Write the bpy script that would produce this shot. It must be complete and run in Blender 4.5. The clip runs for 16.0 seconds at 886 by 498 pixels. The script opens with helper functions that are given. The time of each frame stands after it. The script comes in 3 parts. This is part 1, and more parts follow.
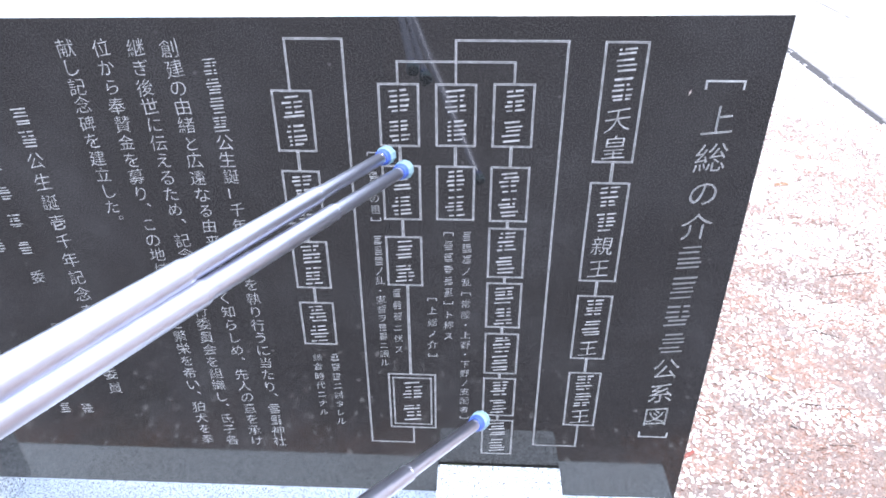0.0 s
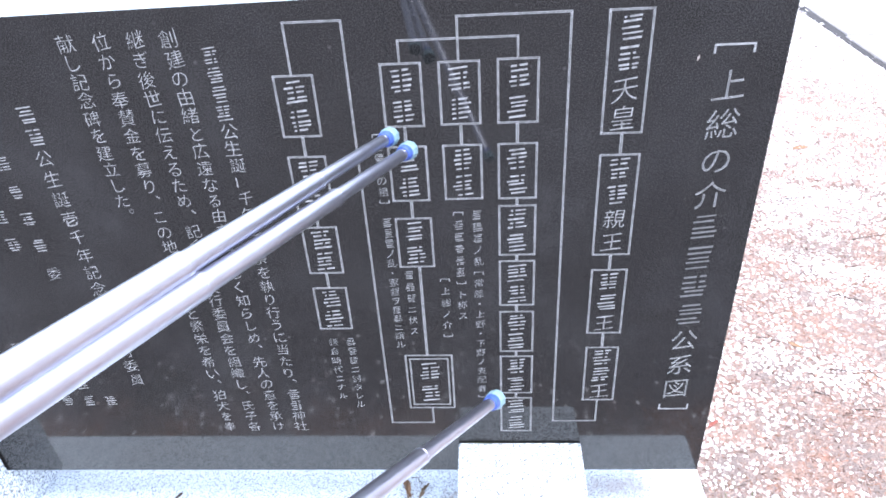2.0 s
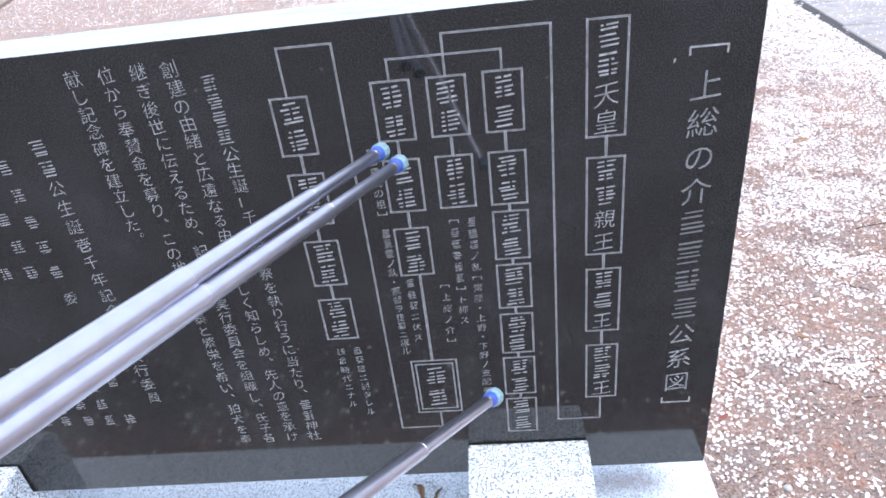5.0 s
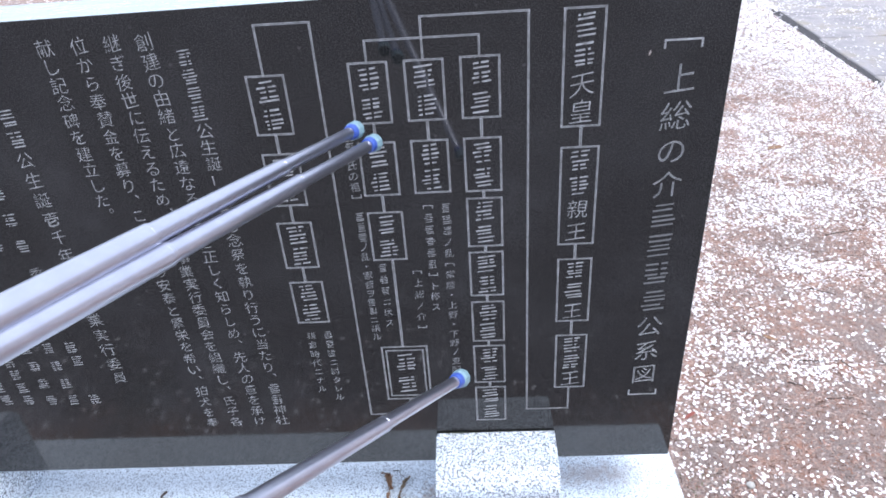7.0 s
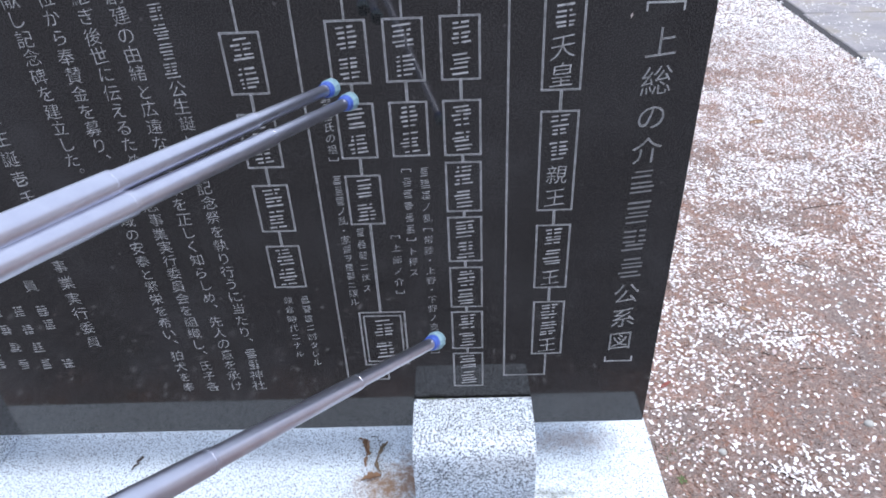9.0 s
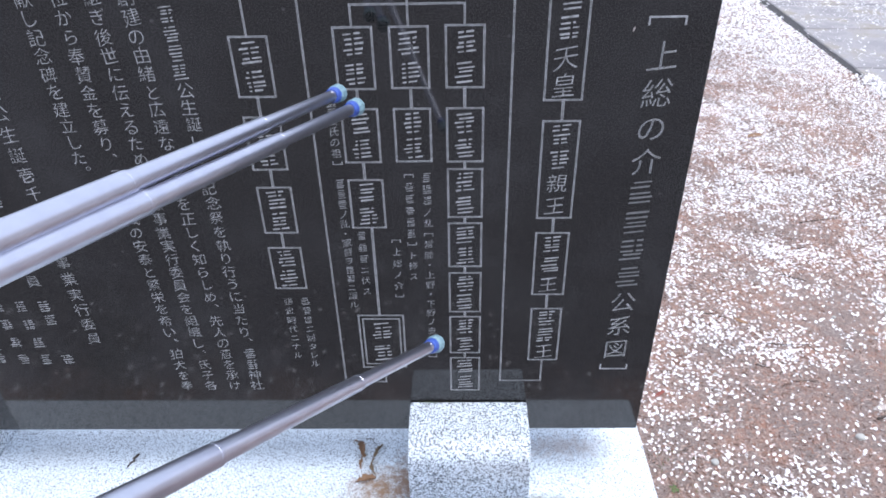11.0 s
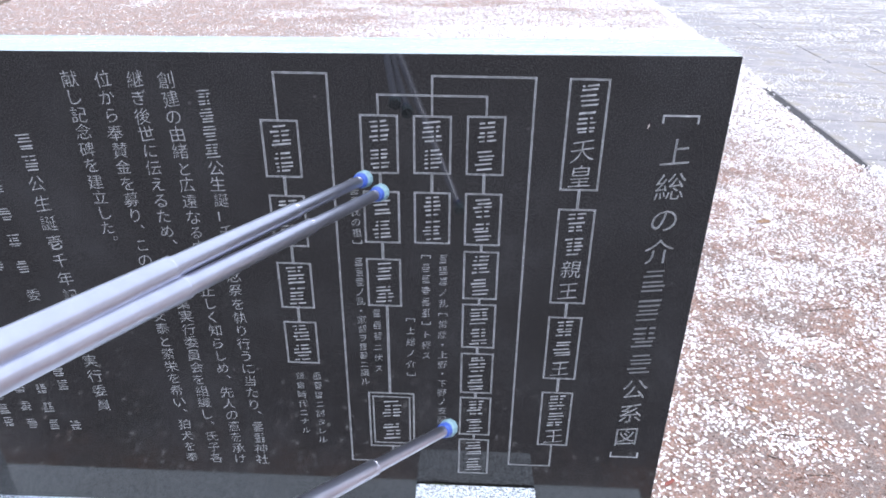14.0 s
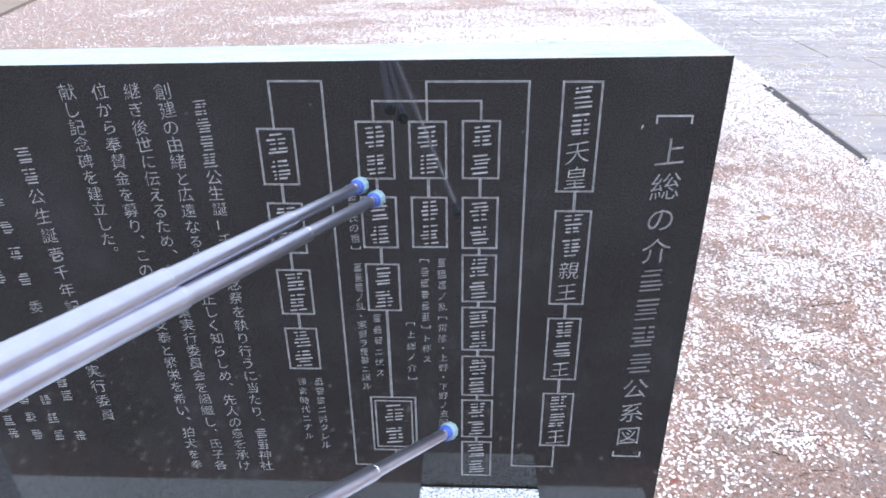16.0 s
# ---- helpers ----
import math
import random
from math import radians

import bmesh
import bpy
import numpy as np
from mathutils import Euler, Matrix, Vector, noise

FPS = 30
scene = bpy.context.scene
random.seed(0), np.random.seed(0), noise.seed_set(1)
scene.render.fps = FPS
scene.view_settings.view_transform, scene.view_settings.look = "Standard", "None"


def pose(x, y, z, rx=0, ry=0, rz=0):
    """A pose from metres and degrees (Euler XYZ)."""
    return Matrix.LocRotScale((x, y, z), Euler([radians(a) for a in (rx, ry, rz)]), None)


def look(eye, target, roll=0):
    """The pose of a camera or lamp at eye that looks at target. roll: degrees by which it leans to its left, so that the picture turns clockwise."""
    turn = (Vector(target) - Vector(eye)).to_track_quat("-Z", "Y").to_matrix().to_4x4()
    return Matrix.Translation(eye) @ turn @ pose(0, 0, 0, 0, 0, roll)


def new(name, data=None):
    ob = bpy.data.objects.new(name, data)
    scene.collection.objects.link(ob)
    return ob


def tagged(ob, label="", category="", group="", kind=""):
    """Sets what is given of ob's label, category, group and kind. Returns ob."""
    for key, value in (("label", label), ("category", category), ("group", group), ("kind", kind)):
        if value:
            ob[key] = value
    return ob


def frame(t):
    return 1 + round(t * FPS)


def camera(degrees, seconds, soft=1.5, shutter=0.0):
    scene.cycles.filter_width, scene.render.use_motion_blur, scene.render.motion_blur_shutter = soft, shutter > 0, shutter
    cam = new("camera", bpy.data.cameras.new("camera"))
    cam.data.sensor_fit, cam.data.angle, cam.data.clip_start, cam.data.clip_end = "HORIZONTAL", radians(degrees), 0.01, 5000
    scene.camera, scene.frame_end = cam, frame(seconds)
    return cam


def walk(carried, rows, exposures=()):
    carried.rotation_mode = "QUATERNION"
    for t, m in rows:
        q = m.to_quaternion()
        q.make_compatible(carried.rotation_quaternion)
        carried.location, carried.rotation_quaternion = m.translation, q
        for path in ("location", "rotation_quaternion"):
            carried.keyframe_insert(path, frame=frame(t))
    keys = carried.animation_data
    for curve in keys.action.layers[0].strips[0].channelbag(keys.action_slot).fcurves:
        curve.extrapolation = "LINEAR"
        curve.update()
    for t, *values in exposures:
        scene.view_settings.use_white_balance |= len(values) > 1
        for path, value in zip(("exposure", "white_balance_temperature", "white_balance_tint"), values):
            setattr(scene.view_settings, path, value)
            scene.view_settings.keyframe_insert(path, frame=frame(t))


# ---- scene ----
cam = camera(66.9, 16.0, soft=1.75)
PATH = [
    (0, (-0.402, -0.894, 1.523), (-0.485, 0.829, 0.512), -0.2),
    (0.5, (-0.396, -0.894, 1.522), (-0.484, 0.825, 0.503), -1.5),
    (1, (-0.395, -0.892, 1.52), (-0.489, 0.825, 0.498), -2.2),
    (1.5, (-0.389, -0.878, 1.517), (-0.502, 0.827, 0.476), -3.8),
    (2, (-0.392, -0.887, 1.52), (-0.527, 0.802, 0.458), -3.6),
    (2.5, (-0.386, -0.903, 1.525), (-0.541, 0.789, 0.47), -4.1),
    (3, (-0.392, -0.91, 1.528), (-0.552, 0.786, 0.481), -4.1),
    (3.5, (-0.388, -0.908, 1.53), (-0.557, 0.791, 0.489), -5.3),
    (4, (-0.381, -0.914, 1.535), (-0.554, 0.789, 0.499), -6.9),
    (6.5, (-0.361, -0.928, 1.525), (-0.488, 0.778, 0.489), -5.7),
    (7, (-0.361, -0.934, 1.516), (-0.464, 0.771, 0.476), -4.1),
    (7.5, (-0.358, -0.93, 1.506), (-0.441, 0.766, 0.449), -3.9),
    (8, (-0.356, -0.931, 1.504), (-0.424, 0.755, 0.431), -3.5),
    (8.5, (-0.354, -0.934, 1.499), (-0.415, 0.741, 0.407), -3.2),
    (9, (-0.354, -0.935, 1.5), (-0.409, 0.728, 0.391), -2.7),
    (11.3, (-0.361, -0.953, 1.511), (-0.403, 0.724, 0.422), -0.5),
    (11.5, (-0.363, -0.96, 1.515), (-0.402, 0.767, 0.507), 0.5),
    (12, (-0.369, -0.96, 1.528), (-0.42, 0.813, 0.604), 1.3),
    (12.5, (-0.371, -0.957, 1.532), (-0.436, 0.821, 0.617), 1.2),
    (13, (-0.374, -0.958, 1.531), (-0.443, 0.824, 0.624), 1.1),
    (13.5, (-0.372, -0.956, 1.531), (-0.44, 0.822, 0.618), 1.0),
    (14, (-0.372, -0.955, 1.531), (-0.441, 0.823, 0.617), 0.6),
    (14.5, (-0.372, -0.957, 1.531), (-0.441, 0.823, 0.621), 0.3),
    (15, (-0.37, -0.958, 1.532), (-0.44, 0.824, 0.627), -0.0),
    (15.5, (-0.365, -0.959, 1.532), (-0.44, 0.823, 0.626), -0.7),
    (16, (-0.365, -0.959, 1.536), (-0.441, 0.822, 0.628), -0.7),
]
EXPOSURES = [(0, 1.95, 6120, 10), (3.0, 1.92, 6120, 10), (4.0, 1.5, 6120, 10), (6.5, 1.2, 6120, 10), (9.0, 0.84, 6120, 10), (11.5, 1.05, 6120, 10), (12.2, 1.17, 6120, 10), (16.0, 1.15, 6120, 10)]
walk(cam, [(t, look(eye, target, roll)) for t, eye, target, roll in PATH], EXPOSURES)

# ---- light ----
world = bpy.data.worlds.new("overcast_sky")
scene.world = world
world.use_nodes = True
wn = world.node_tree.nodes
wl = world.node_tree.links
wn.clear()
sky = wn.new("ShaderNodeTexSky")
sky.sky_type, sky.sun_disc = "NISHITA", False
sky.sun_elevation, sky.sun_rotation = radians(70), radians(114)
sky.air_density, sky.dust_density, sky.ozone_density = 1.0, 6.0, 1.0
cloud = wn.new("ShaderNodeMixRGB")
cloud.inputs[0].default_value = 0.75
cloud.inputs[2].default_value = (8.4, 9.1, 10.8, 1)
wl.new(sky.outputs[0], cloud.inputs[1])
bg = wn.new("ShaderNodeBackground")
bg.inputs["Strength"].default_value = 0.088
wl.new(cloud.outputs[0], bg.inputs["Color"])
wo = wn.new("ShaderNodeOutputWorld")
wl.new(bg.outputs[0], wo.inputs["Surface"])

sun_data = bpy.data.lights.new("sun", "SUN")
sun_data.energy, sun_data.angle, sun_data.color = 1.5, radians(35), (1.0, 0.985, 0.97)
sun = new("sun", sun_data)
sun.matrix_world = look((1.8, -0.8, 5.4), (0, 0, 0))


# ---- materials ----
def material(name):
    m = bpy.data.materials.new(name)
    m.use_nodes = True
    nt = m.node_tree
    return m, nt, nt.nodes["Principled BSDF"]


def coords(nt, scale=1.0):
    tc = nt.nodes.new("ShaderNodeTexCoord")
    mp = nt.nodes.new("ShaderNodeMapping")
    mp.inputs["Scale"].default_value = (scale, scale, scale) if not isinstance(scale, tuple) else scale
    nt.links.new(tc.outputs["Object"], mp.inputs["Vector"])
    return mp.outputs["Vector"]


def noise_tex(nt, vec, scale, detail=4.0, rough=0.55):
    n = nt.nodes.new("ShaderNodeTexNoise")
    n.inputs["Scale"].default_value, n.inputs["Detail"].default_value, n.inputs["Roughness"].default_value = scale, detail, rough
    nt.links.new(vec, n.inputs["Vector"])
    return n.outputs["Fac"]


def ramp(nt, fac, stops):
    r = nt.nodes.new("ShaderNodeValToRGB")
    e = r.color_ramp.elements
    while len(e) < len(stops):
        e.new(0.5)
    for el, (p, c) in zip(e, stops):
        el.position = p
        el.color = (*c, 1) if isinstance(c, tuple) else (c, c, c, 1)
    nt.links.new(fac, r.inputs["Fac"])
    return r.outputs["Color"]


def mix(nt, fac, a, b, kind="MIX"):
    x = nt.nodes.new("ShaderNodeMixRGB")
    x.blend_type = kind
    for sock, v in zip(x.inputs, (fac, a, b)):
        if isinstance(v, (int, float)):
            sock.default_value = v if sock.type == "VALUE" else (v, v, v, 1)
        elif isinstance(v, tuple):
            sock.default_value = (*v, 1)
        else:
            nt.links.new(v, sock)
    return x.outputs["Color"]


def bump(nt, bsdf, height, strength, distance):
    b = nt.nodes.new("ShaderNodeBump")
    b.inputs["Strength"].default_value, b.inputs["Distance"].default_value = strength, distance
    nt.links.new(height, b.inputs["Height"])
    nt.links.new(b.outputs["Normal"], bsdf.inputs["Normal"])


def mat_white_granite(name, stains=(), fine=False):
    """Speckled granite, fine or coarse in grain; stains: centre, reach, colour and strength of dirt patches."""
    m, nt, b = material(name)
    v = coords(nt)
    grain = noise_tex(nt, v, 270 if fine else 250, 3, 0.7)
    fleck = noise_tex(nt, v, 290, 2, 0.5)
    broad = noise_tex(nt, v, 7, 4, 0.6)
    c = ramp(nt, grain, [(0.36, (0.16, 0.19, 0.23)), (0.45, (0.54, 0.60, 0.67)), (0.52, (0.72, 0.79, 0.86))] if fine else [(0.37, (0.075, 0.09, 0.115)), (0.46, (0.42, 0.47, 0.535)), (0.53, (0.70, 0.765, 0.83))])
    k = ramp(nt, fleck, [(0.33, 1.0), (0.37, 0.0)] if fine else [(0.38, 1.0), (0.43, 0.0)])
    c = mix(nt, k, c, (0.055, 0.06, 0.075))
    st = ramp(nt, broad, [(0.45, 0.0), (0.75, 0.18 if fine else 0.3)])
    c = mix(nt, st, c, (0.38, 0.345, 0.32))
    for spot, reach, tint, most in stains:
        d = nt.nodes.new("ShaderNodeVectorMath")
        d.operation = "MULTIPLY_ADD"
        nt.links.new(v, d.inputs[0])
        d.inputs[1].default_value = tuple(1 / q for q in reach)
        d.inputs[2].default_value = tuple(-p / q for p, q in zip(spot, reach))
        ln = nt.nodes.new("ShaderNodeVectorMath")
        ln.operation = "LENGTH"
        nt.links.new(d.outputs["Vector"], ln.inputs[0])
        wob = nt.nodes.new("ShaderNodeMath")
        wob.operation = "MULTIPLY_ADD"
        nt.links.new(noise_tex(nt, v, 55, 5, 0.7), wob.inputs[0])
        wob.inputs[1].default_value = 2.2
        nt.links.new(ln.outputs["Value"], wob.inputs[2])
        msk = ramp(nt, wob.outputs[0], [(0.0, most), (0.55, most), (0.95, 0.0)])
        half = nt.nodes.new("ShaderNodeMath")
        half.operation = "MULTIPLY"
        half.inputs[1].default_value = 0.5
        nt.links.new(wob.outputs[0], half.inputs[0])
        nt.links.new(half.outputs[0], msk.node.inputs["Fac"])
        c = mix(nt, msk, c, tint)
    nt.links.new(c, b.inputs["Base Color"])
    b.inputs["Roughness"].default_value = 0.62
    bump(nt, b, grain, 0.25, 0.002)
    return m


def mat_black_granite():
    m, nt, b = material("polished_black_granite")
    v = coords(nt)
    fine = noise_tex(nt, v, 520, 3, 0.75)
    cloud_ = noise_tex(nt, v, 4.2, 6, 0.68)
    c = ramp(nt, fine, [(0.38, (0.0035, 0.0032, 0.0031)), (0.50, (0.0125, 0.0113, 0.0112)), (0.62, (0.046, 0.043, 0.042)), (0.78, (0.080, 0.075, 0.073))])
    dust = ramp(nt, cloud_, [(0.46, 0.0), (0.70, 0.24)])
    c = mix(nt, dust, c, (0.075, 0.075, 0.08))
    # dried rain spots and stuck dust specks
    sp = nt.nodes.new("ShaderNodeTexVoronoi")
    sp.inputs["Scale"].default_value = 34
    nt.links.new(v, sp.inputs["Vector"])
    dots = ramp(nt, sp.outputs["Distance"], [(0.06, 1.0), (0.12, 0.0)])
    sel = ramp(nt, noise_tex(nt, v, 11, 2, 0.5), [(0.55, 0.0), (0.66, 0.35)])
    c = mix(nt, mix(nt, 1.0, dots, sel, "MULTIPLY"), c, (0.16, 0.15, 0.15))
    nt.links.new(c, b.inputs["Base Color"])
    r = ramp(nt, cloud_, [(0.35, 0.025), (0.75, 0.10)])
    nt.links.new(r, b.inputs["Roughness"])
    b.inputs["IOR"].default_value = 1.6
    return m


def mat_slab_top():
    """Upper edge face: polished stone with drip marks, sky sheen painted into its colour."""
    m, nt, b = material("sky_sheen_granite_top")
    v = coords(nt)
    sheen = noise_tex(nt, coords(nt, (3.0, 9.0, 3.0)), 2.2, 6, 0.7)
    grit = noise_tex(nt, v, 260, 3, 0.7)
    c = ramp(nt, sheen, [(0.30, (0.12, 0.16, 0.18)), (0.40, (0.27, 0.34, 0.36)), (0.60, (0.36, 0.44, 0.45))])
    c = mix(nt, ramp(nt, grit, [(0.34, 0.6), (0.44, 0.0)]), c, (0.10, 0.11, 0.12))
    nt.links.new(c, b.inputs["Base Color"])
    nt.links.new(ramp(nt, sheen, [(0.30, 0.12), (0.60, 0.32)]), b.inputs["Roughness"])
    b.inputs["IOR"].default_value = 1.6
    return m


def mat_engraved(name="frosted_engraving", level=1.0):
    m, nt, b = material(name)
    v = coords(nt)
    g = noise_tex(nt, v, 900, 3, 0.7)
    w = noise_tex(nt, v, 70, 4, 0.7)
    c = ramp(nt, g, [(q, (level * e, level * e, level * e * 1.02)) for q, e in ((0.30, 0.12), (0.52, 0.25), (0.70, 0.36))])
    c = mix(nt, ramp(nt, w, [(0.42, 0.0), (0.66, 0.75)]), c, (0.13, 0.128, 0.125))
    nt.links.new(c, b.inputs["Base Color"])
    b.inputs["Roughness"].default_value = 0.9
    b.inputs["Specular IOR Level"].default_value = 0.2
    bump(nt, b, g, 0.4, 0.001)
    return m


def mat_soil():
    m, nt, b = material("reddish_soil")
    v = coords(nt)
    broad = noise_tex(nt, v, 4.5, 8, 0.72)
    mid = noise_tex(nt, v, 26, 5, 0.65)
    fine = noise_tex(nt, v, 230, 5, 0.8)
    c = ramp(nt, broad, [(0.40, (0.30, 0.235, 0.215)), (0.51, (0.37, 0.258, 0.22)), (0.62, (0.47, 0.262, 0.188))])
    c = mix(nt, ramp(nt, mid, [(0.38, 0.75), (0.62, 0.0)]), c, (0.27, 0.222, 0.203))
    c = mix(nt, ramp(nt, fine, [(0.40, 0.9), (0.51, 0.0)]), c, (0.115, 0.092, 0.084))
    c = mix(nt, ramp(nt, fine, [(0.54, 0.0), (0.64, 0.85)]), c, (0.48, 0.38, 0.35))
    # greyer earth out of view before the monument, set to cool the slab's reflection
    sep = nt.nodes.new("ShaderNodeSeparateXYZ")
    nt.links.new(v, sep.inputs[0])
    way = nt.nodes.new("ShaderNodeMath")
    way.operation = "MULTIPLY_ADD"
    nt.links.new(broad, way.inputs[0])
    way.inputs[1].default_value = 0.5
    nt.links.new(sep.outputs["Y"], way.inputs[2])
    near = nt.nodes.new("ShaderNodeMapRange")
    near.inputs["From Min"].default_value, near.inputs["From Max"].default_value = -0.1, -0.45
    nt.links.new(way.outputs[0], near.inputs["Value"])
    grey = mix(nt, ramp(nt, mid, [(0.35, 0.0), (0.65, 1.0)]), (0.12, 0.115, 0.122), (0.215, 0.205, 0.215))
    c = mix(nt, near.outputs[0], c, grey)
    # thin film of withered petal scraps
    scrap = noise_tex(nt, v, 75, 3, 0.75)
    c = mix(nt, ramp(nt, scrap, [(0.56, 0.0), (0.64, 0.6)]), c, (0.60, 0.525, 0.50))
    nt.links.new(c, b.inputs["Base Color"])
    b.inputs["Roughness"].default_value = 0.92
    b.inputs["Specular IOR Level"].default_value = 0.25
    h = mix(nt, 0.5, mid, fine, "ADD")
    bump(nt, b, h, 1.0, 0.016)
    return m


def mat_flagstone():
    m, nt, b = material("grey_flagstone")
    v = coords(nt)
    oi = nt.nodes.new("ShaderNodeObjectInfo")
    broad = noise_tex(nt, v, 3.0, 5, 0.6)
    fine = noise_tex(nt, v, 140, 4, 0.65)
    c = ramp(nt, broad, [(0.38, (0.22, 0.205, 0.21)), (0.50, (0.33, 0.305, 0.305)), (0.60, (0.29, 0.255, 0.205))])
    c = mix(nt, ramp(nt, oi.outputs["Random"], [(0.0, 0.0), (1.0, 0.35)]), c, (0.24, 0.23, 0.245))
    c = mix(nt, ramp(nt, fine, [(0.36, 0.5), (0.55, 0.0)]), c, (0.15, 0.15, 0.16))
    nt.links.new(c, b.inputs["Base Color"])
    nt.links.new(ramp(nt, broad, [(0.3, 0.55), (0.7, 0.8)]), b.inputs["Roughness"])
    b.inputs["Specular IOR Level"].default_value = 0.35
    bump(nt, b, fine, 0.3, 0.003)
    return m


def mat_petal():
    m, nt, b = material("pale_petal")
    g = nt.nodes.new("ShaderNodeNewGeometry")
    c = ramp(nt, g.outputs["Random Per Island"], [(0.0, (0.58, 0.47, 0.45)), (0.10, (0.74, 0.66, 0.67)), (0.25, (0.84, 0.81, 0.82)), (0.7, (0.88, 0.87, 0.87)), (1.0, (0.80, 0.76, 0.77))])
    nt.links.new(c, b.inputs["Base Color"])
    b.inputs["Roughness"].default_value = 0.6
    return m


def mat_litter(name, stops, rough=0.85):
    m, nt, b = material(name)
    g = nt.nodes.new("ShaderNodeNewGeometry")
    c = ramp(nt, g.outputs["Random Per Island"], stops)
    n = noise_tex(nt, coords(nt), 260, 3, 0.6)
    c = mix(nt, ramp(nt, n, [(0.35, 0.5), (0.6, 0.0)]), c, tuple(x * 0.55 for x in stops[0][1]))
    nt.links.new(c, b.inputs["Base Color"])
    b.inputs["Roughness"].default_value = rough
    return m


def mat_tube():
    m, nt, b = material("lavender_anodised_tube")
    v = coords(nt, (60.0, 60.0, 60.0))
    n = noise_tex(nt, v, 1.0, 3, 0.6)
    nt.links.new(ramp(nt, n, [(0.3, (0.50, 0.51, 0.60)), (0.7, (0.56, 0.57, 0.65))]), b.inputs["Base Color"])
    b.inputs["Metallic"].default_value = 1.0
    b.inputs["Roughness"].default_value = 0.3
    return m


def mat_plain(name, col, rough, metal=0.0):
    m, nt, b = material(name)
    n = noise_tex(nt, coords(nt), 300, 3, 0.6)
    lo = tuple(x * 0.8 for x in col)
    nt.links.new(ramp(nt, n, [(0.35, lo), (0.65, col)]), b.inputs["Base Color"])
    b.inputs["Roughness"].default_value, b.inputs["Metallic"].default_value = rough, metal
    return m


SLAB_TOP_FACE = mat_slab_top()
WHITE_GRANITE, BLACK_GRANITE, ENGRAVED = mat_white_granite("white_granite"), mat_black_granite(), mat_engraved(level=1.75)
# darker copy of the engraving: shade inside the cuts painted as colour
ENGRAVED_SHADE = mat_engraved("shaded_engraving", 0.78)
PLINTH_GRANITE = mat_white_granite("stained_granite", (((-0.520, -0.045, 0.31), (0.12, 0.09, 0.2), (0.26, 0.155, 0.085), 0.95),
                                                       ((-0.475, -0.02, 0.31), (0.05, 0.11, 0.2), (0.24, 0.15, 0.10), 0.9),
                                                       ((-0.13, 0.07, 0.31), (0.17, 0.05, 0.2), (0.38, 0.32, 0.30), 0.7),
                                                       ((-0.178, -0.068, 0.31), (0.06, 0.022, 0.2), (0.13, 0.13, 0.09), 0.8)), True)
SOIL, FLAG, PETAL = mat_soil(), mat_flagstone(), mat_petal()
TWIG = mat_litter("dark_twig", [(0.0, (0.06, 0.045, 0.04)), (1.0, (0.10, 0.075, 0.065))])
SEPAL = mat_litter("brown_sepal", [(0.0, (0.07, 0.045, 0.04)), (0.4, (0.15, 0.075, 0.06)), (0.75, (0.26, 0.15, 0.11)), (1.0, (0.44, 0.33, 0.28))])
DEAD_LEAF = mat_litter("dead_leaf", [(0.0, (0.24, 0.14, 0.08)), (1.0, (0.30, 0.18, 0.11))])
RED_LEAF = mat_litter("red_leaf", [(0.0, (0.20, 0.055, 0.045)), (1.0, (0.26, 0.08, 0.06))])
PALE_LEAF = mat_litter("pale_leaf", [(0.0, (0.42, 0.36, 0.33)), (1.0, (0.50, 0.44, 0.41))])
OLIVE_LEAF = mat_litter("olive_leaf", [(0.0, (0.20, 0.15, 0.10)), (1.0, (0.27, 0.20, 0.14))])
BUD_SCALE = mat_litter("bud_scale", [(0.0, (0.26, 0.13, 0.095)), (0.3, (0.40, 0.215, 0.16)), (0.6, (0.50, 0.35, 0.29)), (1.0, (0.66, 0.56, 0.52))])
MOSS = mat_litter("moss", [(0.0, (0.07, 0.10, 0.035)), (1.0, (0.14, 0.17, 0.07))])
TUBE = mat_tube()
CAP = mat_plain("pale_blue_rubber", (0.22, 0.34, 0.39), 0.5)
COLLAR = mat_plain("blue_plastic", (0.05, 0.10, 0.40), 0.35)
PALE_PLASTIC = mat_plain("pale_grey_plastic", (0.42, 0.42, 0.43), 0.6)
DARK_PLASTIC = mat_plain("dark_plastic", (0.10, 0.10, 0.11), 0.5)
PEBBLE = mat_plain("grey_pebble", (0.42, 0.41, 0.38), 0.8)
KERB = mat_plain("weathered_edging", (0.24, 0.19, 0.155), 0.85)


# ---- mesh helpers ----
def mesh_of(name, bm, mat):
    me = bpy.data.meshes.new(name)
    bm.normal_update()
    bm.to_mesh(me)
    bm.free()
    me.materials.append(mat)
    return me


def part(name, bm, mat, parent=None, label=""):
    ob = new(name, mesh_of(name, bm, mat))
    if parent is not None:
        ob.parent = parent
    if label:
        tagged(ob, label)
    return ob


def box(bm, x0, x1, y0, y1, z0, z1):
    vs = [bm.verts.new((x, y, z)) for z in (z0, z1) for y in (y0, y1) for x in (x0, x1)]
    for f in ((0, 2, 3, 1), (4, 5, 7, 6), (0, 1, 5, 4), (1, 3, 7, 5), (3, 2, 6, 7), (2, 0, 4, 6)):
        bm.faces.new([vs[i] for i in f])
    return bm


def bevel_all(bm, width, segments=2):
    bmesh.ops.bevel(bm, geom=list(bm.edges), offset=width, segments=segments, affect="EDGES", profile=0.5, clamp_overlap=True)
    return bm


